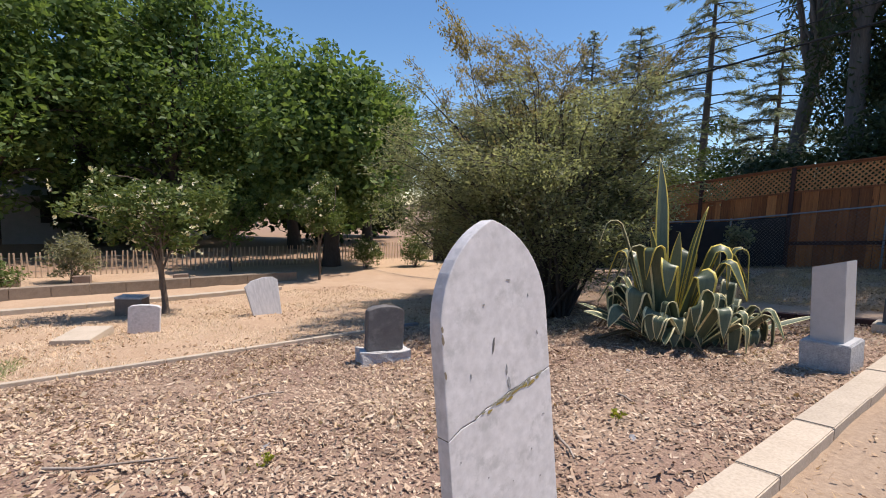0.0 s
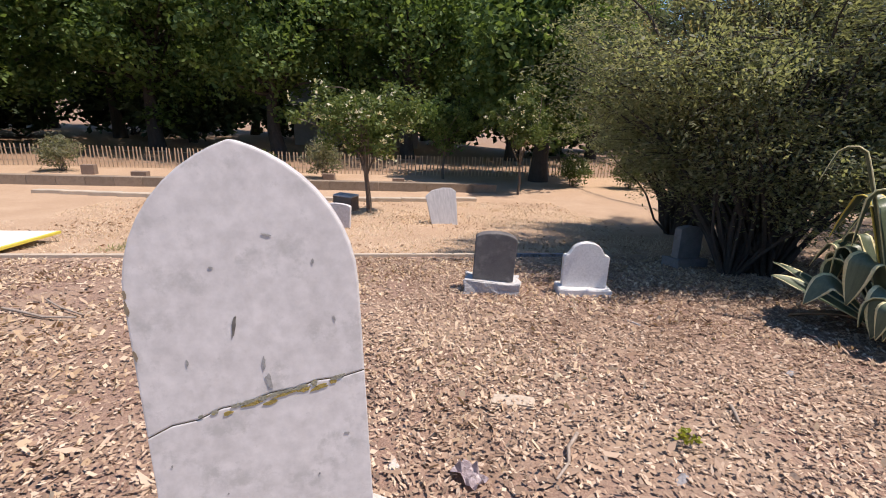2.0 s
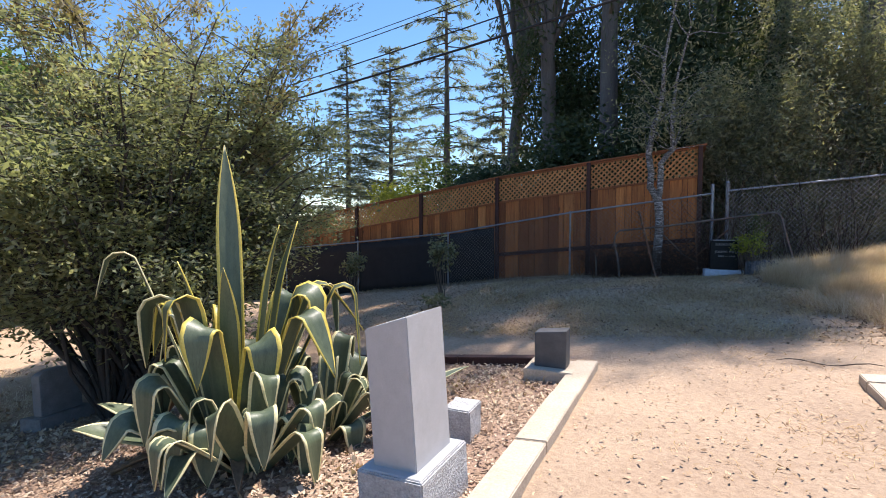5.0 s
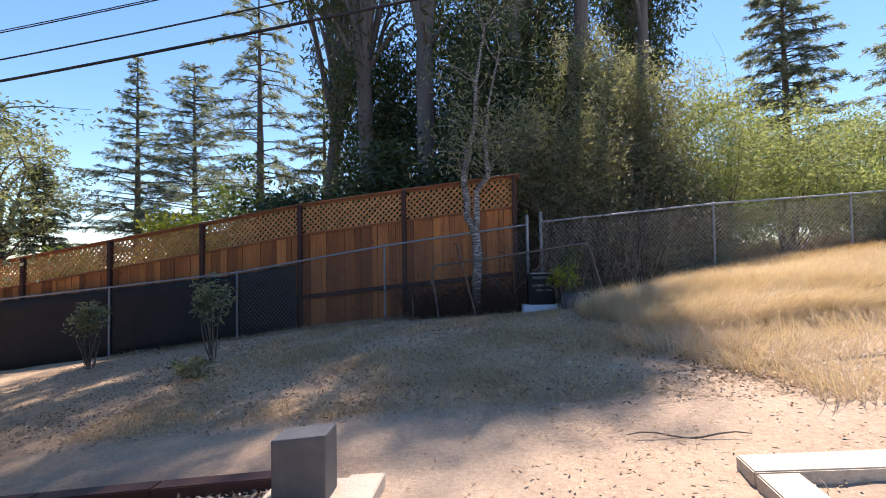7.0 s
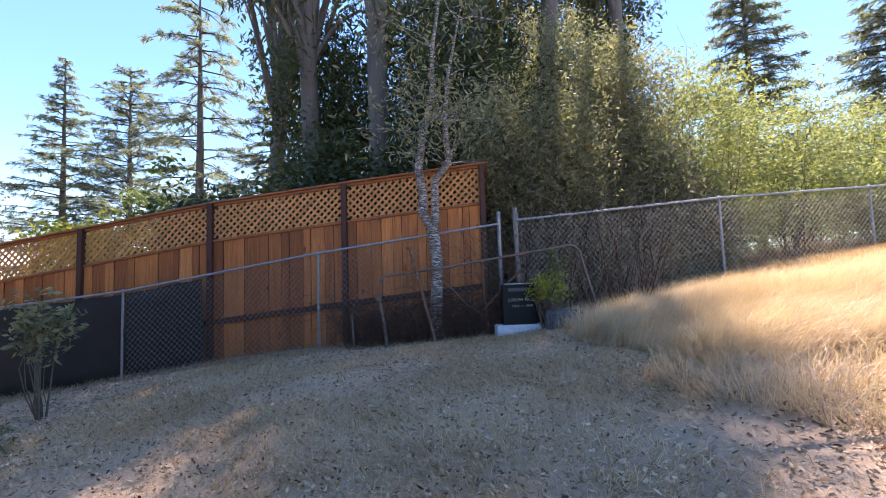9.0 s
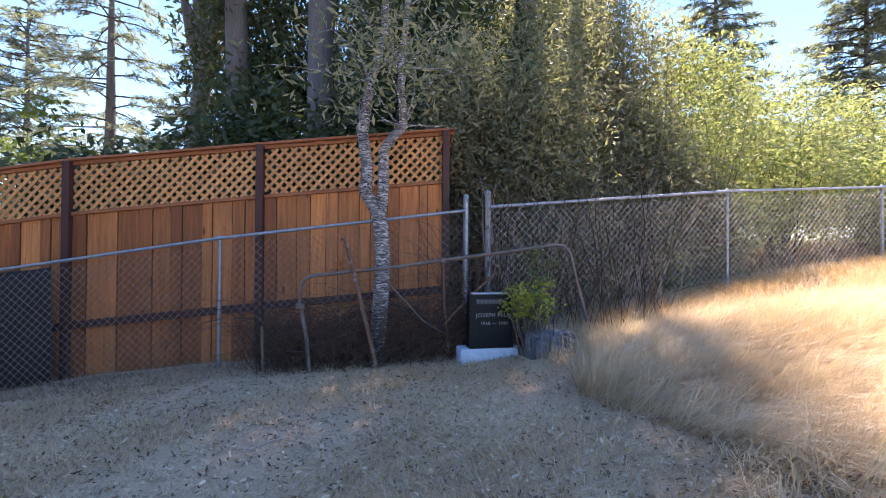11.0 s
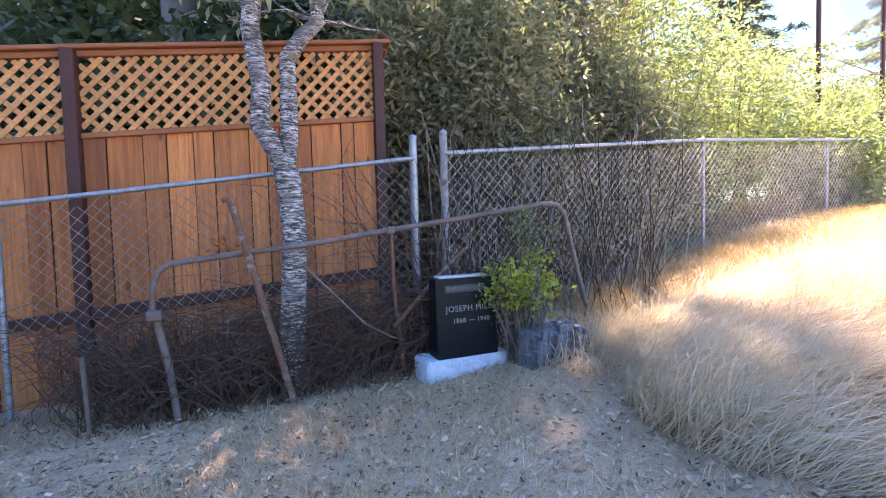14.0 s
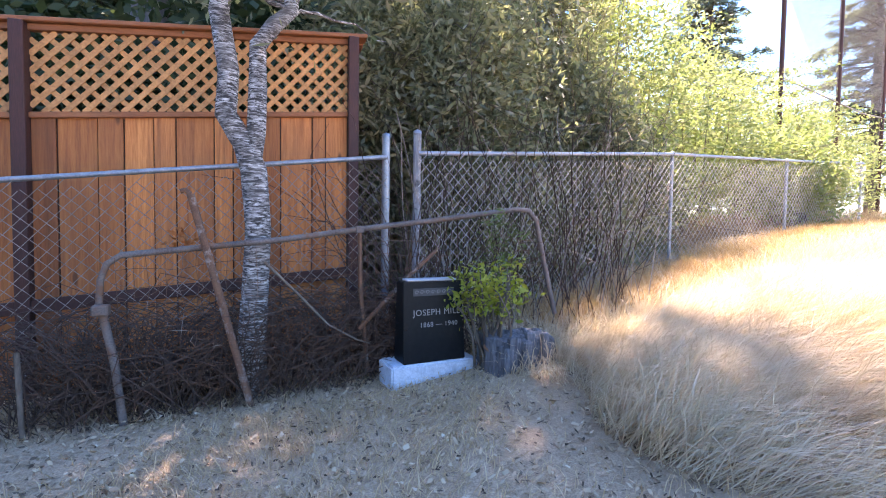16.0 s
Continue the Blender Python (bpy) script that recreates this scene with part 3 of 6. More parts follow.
def chain_link():
    fence = thing("chain_link_fence", Matrix(), "galvanised chain-link fence with pipe rail and round posts", "fence")
    rail = [(x, y, z) for x, y, z in CL]
    tube("top_rail", rail[:8], 0.021, M_GALV, fence, "pipe top rail")
    tube("top_rail", rail[8:], 0.021, M_GALV, fence, "pipe top rail")
    for j, (x, y, z) in enumerate(CL):
        g = gz(x, y)
        up = 0.17 if j in (7, 8) else 0.0
        p = tube("post", [(x, y + 0.03, g - 0.2), (x, y + 0.03, z + up + 0.01)], 0.036 if j in (7, 8) else 0.024, M_GALV if j != 8 else M_WOODGREY, fence, sides=10)
        v, f = tube_np([(x, y + 0.03, z + up + 0.005), (x, y + 0.03, z + up + 0.03), (x, y + 0.03, z + up + 0.045)], [0.04 if j in (7, 8) else 0.03, 0.035 if j in (7, 8) else 0.028, 0.004], 10)
        mesh_np("cap", v, f, M_GALV, p, "", True)
    # same mesh throughout: darker colour for shaded bays, paler for sunlit ones
    shaded_wires, sunlit_wires = [], []
    for j in range(len(CL) - 1):
        wires = shaded_wires if j < 7 else sunlit_wires
        if j == 7:
            continue
        (xa, ya, za), (xb, yb, zb) = CL[j], CL[j + 1]
        if xb < -5:
            continue
        length = math.hypot(xb - xa, yb - ya)
        h = 1.62
        step = 0.098
        for side in (1, -1):
            for k in range(int((length + h) / step) + 1):
                a = k * step - (h if side > 0 else 0)
                u0, u1 = (a, a + h) if side > 0 else (a, a - h)
                d = u1 - u0
                lo, hi = ((0 - u0) / d, (length - u0) / d) if d > 0 else ((length - u0) / d, (0 - u0) / d)
                t0, t1 = max(0, lo), min(1, hi)
                if t1 - t0 < 0.03:
                    continue
                pts = []
                steps = max(2, int((t1 - t0) * 21))
                for s in range(steps + 1):
                    t = t0 + (t1 - t0) * s / steps
                    u = u0 + d * t
                    f = u / length
                    off = 0.006 * side + 0.006 * math.sin(s * 3.14159 + k)
                    pts.append((xa + (xb - xa) * f, ya + (yb - ya) * f + off - 0.02, za + (zb - za) * f - h + h * t - 0.0))
                wires.append(tube_np(pts[::2] if len(pts) > 4 else pts, [0.0033] * len(pts[::2] if len(pts) > 4 else pts), 3))
    for wires, mat in ((shaded_wires, M_WIRE), (sunlit_wires, M_SUNWIRE)):
        v, f = join_np(wires)
        tagged(mesh_np("mesh", v, f, mat, fence, "diamond wire mesh", True), kind="stuff")


chain_link()


def privacy_screen():
    """Black cloth tied to the chain-link, one length a bay, sagging a little between ties."""
    top = thing("privacy_screen", Matrix(), "black privacy cloth tied along the chain-link fence", "privacy screen")
    rail_x, rail_z = [c[0] for c in CL], [c[2] for c in CL]
    ends = [-21.5, -18.5, -15.6, -12.6, -9.45, -6.24, -4.85]
    for a, b in zip(ends[:-1], ends[1:]):
        xs = np.linspace(a + 0.01, b - 0.01, 26)
        verts, faces = [], []
        for x in xs:
            zt = float(np.interp(x, rail_x, rail_z)) - 0.03 - 0.02 * abs(math.sin(x * 4.1))
            zb = gz(x, -0.45) - 0.03
            for k in range(7):
                f = k / 6
                verts.append((x, -0.31 - 0.02 * math.sin(x * 3.3 + f * 3) - 0.012 * math.sin(f * 5 + x), zt + (zb - zt) * f))
        for i in range(len(xs) - 1):
            for k in range(6):
                q = i * 7 + k
                faces.append((q, q + 7, q + 8, q + 1))
        ob = mesh_np("cloth", verts, faces, M_SCREEN, top, "", True)
        ob.modifiers.new("thick", "SOLIDIFY").thickness = 0.004


privacy_screen()


# ---- headstones ----
def slab(outline, thick, bevel=0.006):
    """A slab with the given front outline (x, z), front towards -y."""
    bm = bmesh.new()
    f = bm.faces.new([bm.verts.new((x, -thick / 2, z)) for x, z in outline])
    r = bmesh.ops.extrude_face_region(bm, geom=[f])
    bmesh.ops.translate(bm, verts=[v for v in r["geom"] if isinstance(v, bmesh.types.BMVert)], vec=(0, thick, 0))
    bmesh.ops.recalc_face_normals(bm, faces=bm.faces)
    edges = [e for e in bm.edges if len(e.link_faces) == 2 and e.calc_face_angle() > 0.6]
    bmesh.ops.bevel(bm, geom=edges, offset=bevel, segments=2, affect="EDGES", profile=0.6)
    return bm


def arc(w, z, rise, n=14):
    """A flat arch of width w from right to left."""
    return [(w / 2 * math.cos(a), z + rise * math.sin(a)) for a in np.linspace(0, math.pi, n)]


def gothic(w, z, rise, n=12):
    """A pointed arch of two arcs, from right to left."""
    big = (rise * rise + w * w / 4) / w
    half = [(math.sqrt(big * big - q * q) - (big - w / 2), z + q) for q in rise * np.sin(np.linspace(0, math.pi / 2, n))]
    half[-1] = (0.0, z + rise)
    return half + [(-x, q) for x, q in reversed(half[:-1])]


def cracked_tablet():
    top = thing("gothic_headstone", pose(-1.288, -14.482, gz(-1.288, -14.482), -6.0, -3.0, 93), "tall white marble headstone with pointed arch and mended diagonal crack", "headstone")
    w, h = 0.53, 1.39
    wob = [0.0, 0.012, 0.004, 0.018, 0.010, 0.022, 0.014, 0.02, 0.008, 0.012]
    crack = [(-w / 2 + w * k / 9, 0.69 + 0.11 * (k / 9) ** 0.85 + (wob[k] - 0.01) * 0.8) for k in range(10)]
    head = gothic(w, h - 0.36, 0.36)
    upper = [(x, z + 0.0013) for x, z in crack] + head
    part("upper_piece", slab(upper, 0.06, 0.005), M_MARBLE, top)
    lower = [(-w / 2, -0.25), (w / 2, -0.25)] + [(x, z - 0.0013) for x, z in reversed(crack)]
    part("lower_piece", slab(lower, 0.06, 0.003), M_MARBLE, top)
    band = [(x, z - 0.004) for x, z in crack] + [(x, z + 0.004) for x, z in reversed(crack)]
    part("crack_filler", slab([(x * 0.995, z) for x, z in band], 0.054, 0.001), surface("crack_dirt", (0.05, 0.042, 0.028), (0.13, 0.10, 0.05), 30, 0.95, 90), top, "dark dirt in the crack")
    lich = surface("grey_lichen", (0.16, 0.155, 0.12), (0.34, 0.33, 0.27), 60, 0.95, 200, 0.8, 0.004, stain=(0.30, 0.24, 0.06), stain_scale=30)
    rng = np.random.default_rng(8)

    def fleck(u, z, a, b, turn, mat=lich, label="patch of grey and mustard lichen", name="lichen_patch"):
        bm = bmesh.new()
        n = 14
        ring = []
        for k in range(n):
            t = 6.283 * k / n
            r = rng.uniform(0.55, 1.1)
            x, y = a * r * math.cos(t), b * r * math.sin(t)
            ring.append(bm.verts.new((u + x * math.cos(turn) - y * math.sin(turn), -0.0308, z + x * math.sin(turn) + y * math.cos(turn))))
        f = bm.faces.new(ring)
        r = bmesh.ops.extrude_face_region(bm, geom=[f])
        bmesh.ops.translate(bm, verts=[v for v in r["geom"] if isinstance(v, bmesh.types.BMVert)], vec=(0, -0.0014, 0))
        part(name, bm, mat, top, label)

    for f, sx in ((0.40, 0.020), (0.45, 0.026), (0.52, 0.022), (0.58, 0.028), (0.64, 0.016), (0.70, 0.024), (0.76, 0.012), (0.87, 0.020), (0.30, 0.010), (0.24, 0.008)):
        u = -w / 2 + w * f
        fleck(u, 0.69 + 0.11 * f ** 0.85 + 0.004, sx, rng.uniform(0.004, 0.0095), 0.22)
    grey = surface("grey_stain", (0.22, 0.22, 0.22), (0.36, 0.355, 0.35), 40, 0.9, 120, 0.3, 0.002)
    fleck(0.03, 0.80, 0.008, 0.028, 0.1, grey, "grey stain")
    fleck(0.022, 0.85, 0.005, 0.02, -0.1, grey, "grey stain")
    fleck(-0.035, 0.955, 0.0045, 0.034, -0.22, surface("dark_gouge", (0.09, 0.085, 0.08), (0.16, 0.15, 0.14), 40), "dark gouge", "gouge")
    mould = surface("mustard_lichen", (0.20, 0.14, 0.03), (0.36, 0.28, 0.09), 70, 0.95, 200, 0.8, 0.004)
    for f, sx in ((0.47, 0.03), (0.55, 0.02), (0.62, 0.034), (0.71, 0.018), (0.78, 0.026), (0.85, 0.012), (0.36, 0.014)):
        fleck(-w / 2 + w * f, 0.682 + 0.11 * f ** 0.85 + rng.normal() * 0.003, sx, rng.uniform(0.004, 0.008), 0.25, mould, "patch of mustard lichen")
    for u, z, a, b in ((-0.22, 0.60, 0.003, 0.004), (-0.10, 0.50, 0.003, 0.003), (0.13, 0.52, 0.003, 0.004), (0.20, 0.95, 0.003, 0.009), (0.21, 0.63, 0.009, 0.003), (-0.15, 0.87, 0.003, 0.010), (0.06, 1.17, 0.012, 0.003), (0.16, 1.10, 0.003, 0.010), (-0.07, 1.10, 0.006, 0.003), (0.02, 0.44, 0.003, 0.003), (-0.18, 0.40, 0.004, 0.003), (0.17, 0.40, 0.004, 0.003)):
        fleck(u, z, a, b, rng.uniform(-0.5, 0.5), grey, "small grey fleck")
    chip = surface("brown_chip", (0.16, 0.12, 0.08), (0.30, 0.25, 0.18), 50, 0.95)
    for z, b in ((1.015, 0.022), (1.05, 0.012), (0.90, 0.016)):
        fleck(-w / 2 + 0.006, z, 0.005, b, 0.1, chip, "brown chipped edge", "chipped_edge")


cracked_tablet()


def base_block(w, d, h, top, mat, name="base", rough=0.0, label=""):
    bm = box(-w / 2, w / 2, -d / 2, d / 2, -0.12, h, 0.008, 2)
    if rough:
        bmesh.ops.subdivide_edges(bm, edges=bm.edges[:], cuts=3, use_grid_fill=True)
        wear(bm, rough, 13)
    return part(name, bm, mat, top, label)


# dark arched stone on a pale rock-faced base
t = thing("arched_headstone", pose(-5.0, -12.93, gz(-5.0, -12.93), -2, 1.5, 78), "dark grey arched headstone on pale rough-faced base", "headstone")
base_block(0.61, 0.36, 0.15, t, M_PALEROCK, "base", 0.035, "pale rock-faced base")
part("tablet", slab([(-0.225, 0.15), (0.225, 0.15)] + arc(0.45, 0.61, 0.075), 0.15, 0.012), M_DARKSTONE, t)
# white shouldered stone
t = thing("shouldered_headstone", pose(-4.84, -11.92, gz(-4.84, -11.92), -1, -1, 80), "small white marble headstone with rounded shouldered top", "headstone")
base_block(0.58, 0.28, 0.09, t, M_WHITESTONE, "base")
half = [(0.245, 0.09), (0.25, 0.43), (0.235, 0.455), (0.205, 0.46), (0.188, 0.475)]
part("tablet", slab([(-0.245, 0.09)] + half + arc(0.34, 0.485, 0.115)[1:-1] + [(-x, z) for x, z in reversed(half[1:])], 0.085, 0.008), M_WHITESTONE, t)
# dark small stone under the bush
t = thing("round_top_headstone", pose(-6.28, -9.62, gz(-6.28, -9.62), -5, 2, 100), "small dark weathered round-topped headstone shaded by the bush", "headstone")
base_block(0.56, 0.34, 0.14, t, M_SHADESTONE, "base", 0.015)
part("tablet", slab([(-0.21, 0.14), (0.21, 0.14)] + arc(0.42, 0.56, 0.06), 0.13, 0.012), M_SHADESTONE, t)
# leaning pale stone
t = thing("leaning_headstone", pose(-11.3, -12.5, gz(-11.3, -12.5), -12, -9, 88), "pale streaked marble headstone leaning backwards", "headstone")
part("tablet", wear(slab([(-0.30, -0.2), (0.30, -0.2), (0.37, 0.76), (0.27, 0.86), (0.05, 0.89), (-0.22, 0.86), (-0.38, 0.74)], 0.10, 0.012), 0.01, 5), M_PALESTONE, t)
# white plain stone
t = thing("plain_headstone", pose(-10.62, -15.02, gz(-10.62, -15.02), -1, 2, 72), "low square white marble headstone with slightly curved top", "headstone")
part("tablet", slab([(-0.27, -0.1), (0.27, -0.1), (0.27, 0.50)] + arc(0.5, 0.51, 0.04) + [(-0.27, 0.50)], 0.10, 0.01), M_MARBLE, t)
# brown block and low slab behind it
t = thing("block_marker", pose(-13.9, -15.05, gz(-13.9, -15.05), 0, 0, 60), "low brown stone block grave marker with pale top", "grave marker")
base_block(0.62, 0.4, 0.42, t, surface("brown_stone", (0.17, 0.12, 0.09), (0.27, 0.20, 0.155), 5, 0.9), "block")
part("cap", box(-0.32, 0.32, -0.21, 0.21, 0.42, 0.47, 0.01), M_PALESTONE, t)
t = thing("ledger_slab", pose(-10.6, -15.95, gz(-10.6, -15.95), 0, 0, 68), "low flat grey concrete grave slab in dry grass", "grave slab")
base_block(0.6, 0.95, 0.13, t, M_CONCRETE, "slab")

# polished die on a rock-faced base
t = thing("granite_monument", pose(-1.425, -10.0, gz(-1.4, -10.0), 0.8, -3.6, 0), "grey granite die monument on wider rock-faced base", "monument")
base_block(0.385, 0.49, 0.28, t, M_ROUGH, "base", 0.006, "rock-faced granite base")
bm = box(-0.128, 0.128, -0.18, 0.18, 0.28, 1.02, 0.006, 2)
for v in bm.verts:
    if v.co.z > 0.9:
        v.co.z += 0.25 * v.co.x - 0.28 * (v.co.y + 0.19) * (0.5 - v.co.x / 0.27)
part("die", bm, M_GRANITE, t)
part("ledge", box(-0.178, 0.178, -0.23, 0.23, 0.276, 0.287, 0.004), M_GRANITE, t, "smooth drafted margin")
t = thing("small_granite_block", pose(-1.58, -9.12, gz(-1.58, -9.12), 0, 0, 4), "low rough grey granite block beside the monument", "grave marker")
base_block(0.2, 0.24, 0.24, t, M_ROUGH, "block", 0.01)
# dark low marker at the end of the kerb
t = thing("slant_marker", pose(-1.32, -7.66, gz(-1.32, -7.66), 0, 0, 3), "dark granite slant-topped marker on pale base", "grave marker")
base_block(0.46, 0.42, 0.10, t, M_CONCRETE, "base")
part("marker", slab([(-0.15, 0.1), (0.15, 0.1), (0.15, 0.46), (-0.15, 0.425)], 0.2, 0.01), surface("dark_grey_granite", (0.045, 0.046, 0.05), (0.10, 0.10, 0.108), 8, 0.6, 200, 0.15, 0.002), t)
t = thing("flush_marker", pose(-2.5, -13.44, gz(-2.5, -13.44) - 0.025, 2, -1, 75), "small chipped white stone block flush with the mulch", "grave marker")
part("block", wear(box(-0.13, 0.13, -0.06, 0.06, -0.08, 0.05, 0.012, 2), 0.016, 9, 2), M_CONCRETE, t)


# black granite stone
def inscribed(text, size, x, z, y, parent):
    cu = bpy.data.curves.new("inscription", "FONT")
    cu.body, cu.size, cu.align_x, cu.extrude, cu.space_character = text, size, "LEFT", 0.0012, 1.12
    ob = new("inscription", cu)
    me = bpy.data.meshes.new_from_object(ob.evaluated_get(bpy.context.evaluated_depsgraph_get()))
    bpy.data.objects.remove(ob)
    me.materials.append(M_LETTER)
    ob = new("inscription", me)
    ob.parent = parent
    ob.matrix_basis = pose(x, y, z, 90 - 5.7, 0, 0)
    return ob


J = thing("black_headstone", pose(0.44, -1.06, gz(0.44, -1.06) - 0.06, 0, 0, 7.0), "black polished granite headstone on whitewashed concrete base", "headstone")
bm = box(-0.345, 0.345, -0.125, 0.16, -0.08, 0.185, 0.014, 2)
part("base", wear(bm, 0.004, 14, 2), M_WHITEBASE, J, "whitewashed chipped concrete base")
bm = box(-0.25, 0.25, -0.10, 0.09, 0.185, 0.77, 0.006, 2)
for v in bm.verts:
    v.co.y += 0.06 * (v.co.z - 0.185) / 0.6 if v.co.y < 0 else 0
    v.co.x *= 1 - 0.06 * (v.co.z - 0.185) / 0.6
part("die", bm, M_BLACK, J)
part("top_chamfer", box(-0.20, 0.20, -0.03, 0.075, 0.77, 0.786, 0.005), M_GRANITE, J, "pale sawn top")
for text, size, x, z in (("JOSEPH MILLER", 0.062, -0.165, 0.525), ("1868 — 1940", 0.050, -0.115, 0.44)):
    inscribed(text, size, x, z, -0.1015 + 0.1 * (z - 0.185), J)
band = bmesh.new()
box(-0.16, 0.17, -0.0525, -0.048, 0.665, 0.72, 0.001, 1, 0, band)
part("ornament_band", band, surface("engraved_grey", (0.035, 0.035, 0.035), (0.07, 0.07, 0.07), 40, 0.7), J, "grey engraved band")
for k in range(7):
    u = -0.135 + k * 0.044
    tube("scroll", [(u + 0.017 * math.cos(a) * (1 - a / 9), -0.054, 0.692 + 0.017 * math.sin(a) * (1 - a / 9)) for a in np.linspace(0, 6.5, 14)], 0.0022, M_LETTER, J, sides=4)


# ---- agave ----
def agave():
    top = thing("agave_plant", pose(-3.2, -9.72, gz(-3.2, -9.72)), "large variegated century plant with yellow-edged arching leaves", "agave")
    green = surface("agave_green", (0.052, 0.075, 0.044), (0.12, 0.148, 0.088), 6, 0.45, 60, 0.2, 0.003, stretch=(6, 6, 0.5))
    cream = surface("agave_cream_margin", (0.54, 0.47, 0.22), (0.74, 0.68, 0.42), 8, 0.55, 60, 0.2, 0.003)
    gold = surface("agave_yellow_margin", (0.54, 0.41, 0.06), (0.72, 0.57, 0.14), 8, 0.5, 60, 0.2, 0.003)
    rng = np.random.default_rng(12)

    def leaf(az, elev, length, width, fold, curl, margin, r0=0.1, twist=0.0, droop_at=0.6, cx=0.0, cy=0.0):
        n = 30
        p = Vector((cx + math.cos(az) * r0, cy + math.sin(az) * r0, 0.02))
        rows = []
        side = Vector((-math.sin(az), math.cos(az), 0))
        e = elev
        for i in range(n + 1):
            f = i / n
            d = Vector((math.cos(az) * math.cos(e), math.sin(az) * math.cos(e), math.sin(e)))
            up = side.cross(d) * -1
            s = (side + up * twist * f).normalized()
            w = 0.82 * width * (0.55 + 0.6 * math.sin(min(1, f / 0.55) * 1.5708)) * (1 if f < 0.66 else max(0.02, 1 - ((f - 0.66) / 0.34) ** 1.8))
            v = 0.16 * (1 - f * 0.5)
            rows.append([p + s * (w * c) + up * (abs(c) * w * v * 2) for c in (-0.5, -0.385, -0.19, 0, 0.19, 0.385, 0.5)])
            p = p + d * length / n
            if f > droop_at:
                e -= fold / (n * 0.13) if f < droop_at + 0.13 else 0.015
            else:
                e -= curl / n
            e = max(e, -1.5)
        bm = bmesh.new()
        grid = [[bm.verts.new(c) for c in row] for row in rows]
        for i in range(n):
            for k in range(6):
                f = bm.faces.new((grid[i][k], grid[i][k + 1], grid[i + 1][k + 1], grid[i + 1][k]))
                f.material_index = 1 if k in (0, 5) else 0
                f.smooth = True
        # thickness
        bmesh.ops.recalc_face_normals(bm, faces=bm.faces)
        bmesh.ops.solidify(bm, geom=bm.faces[:], thickness=0.008)
        me = bpy.data.meshes.new("leaf")
        bm.to_mesh(me)
        bm.free()
        me.materials.append(green)
        me.materials.append(margin)
        ob = new("leaf", me)
        ob.parent = top

    # sword of unopened heart leaves and its gold-edged companions
    leaf(2.6, 1.46, 2.42, 0.20, 0.02, 0.02, gold, 0.13)
    leaf(0.5, 1.47, 1.75, 0.15, 0.05, 0.03, gold, 0.10)
    leaf(1.2, 1.42, 1.80, 0.14, 0.1, 0.03, gold, 0.14)
    leaf(-0.9, 1.50, 1.45, 0.16, 0.1, 0.03, gold, 0.12)
    leaf(-1.9, 1.46, 1.50, 0.15, 0.1, 0.03, gold, 0.14)
    # tall broad leaves whose ends fold over and hang
    for az, elev, length, width, at in ((-2.2, 1.37, 1.78, 0.25, 0.62), (-1.65, 1.42, 1.72, 0.24, 0.64), (-2.9, 1.30, 1.62, 0.22, 0.60), (-1.15, 1.40, 1.55, 0.24, 0.62), (0.45, 1.34, 1.86, 0.26, 0.62), (0.15, 1.22, 1.72, 0.24, 0.60), (0.95, 1.26, 1.92, 0.22, 0.60), (-0.35, 1.30, 1.50, 0.25, 0.58), (1.7, 1.25, 1.85, 0.22, 0.58), (2.6, 1.15, 1.80, 0.22, 0.56), (3.3, 1.22, 1.75, 0.22, 0.6)):
        leaf(az, elev, length, width, 2.95 + rng.normal() * 0.12, 0.05, cream if az < -2 else gold, 0.16, rng.normal() * 0.5, at)
    # thin curling leaves
    leaf(0.75, 1.15, 2.15, 0.09, 3.0, 0.08, gold, 0.15, 0.4, 0.58)
    leaf(-2.4, 1.28, 2.05, 0.08, 2.4, 0.10, cream, 0.15, 0.5, 0.72)
    leaf(1.4, 1.10, 2.0, 0.09, 2.9, 0.10, cream, 0.15, -0.6, 0.62)
    # broad lower leaves
    for az, elev, length, width, fold, at in ((-2.35, 0.42, 0.90, 0.25, 0.25, 0.80), (-2.75, 0.40, 1.00, 0.20, 0.2, 0.80), (-1.75, 1.18, 1.20, 0.26, 2.8, 0.56), (-1.35, 1.00, 0.98, 0.24, 2.8, 0.52), (-0.95, 0.95, 0.92, 0.23, 2.9, 0.50), (-0.5, 1.02, 0.90, 0.21, 2.7, 0.50), (-1.1, 0.62, 0.85, 0.20, 1.6, 0.60), (-2.0, 0.75, 0.90, 0.22, 2.2, 0.60), (-0.1, 0.85, 1.0, 0.20, 2.6, 0.55), (-3.0, 0.9, 1.2, 0.2, 2.4, 0.6)):
        leaf(az, elev, length, width, fold, 0.12, cream, 0.22, rng.normal() * 0.5, at)
    for k in range(9):
        leaf(rng.uniform(1.3, 3.6), rng.uniform(0.75, 1.2), rng.uniform(0.9, 1.4), rng.uniform(0.16, 0.21), 2.6, 0.15, cream, 0.22, rng.normal() * 0.7, rng.uniform(0.45, 0.64))
    # stiff narrow leaves lying low
    for az, elev, length in ((0.75, 0.22, 1.25), (0.5, 0.12, 1.15), (0.95, 0.40, 1.30), (0.2, 0.25, 1.0), (1.3, 0.3, 1.1)):
        leaf(az, elev, length, 0.12, 0.15, 0.15, cream, 0.35, rng.normal() * 0.3, 0.8, 0.30, 0.28)
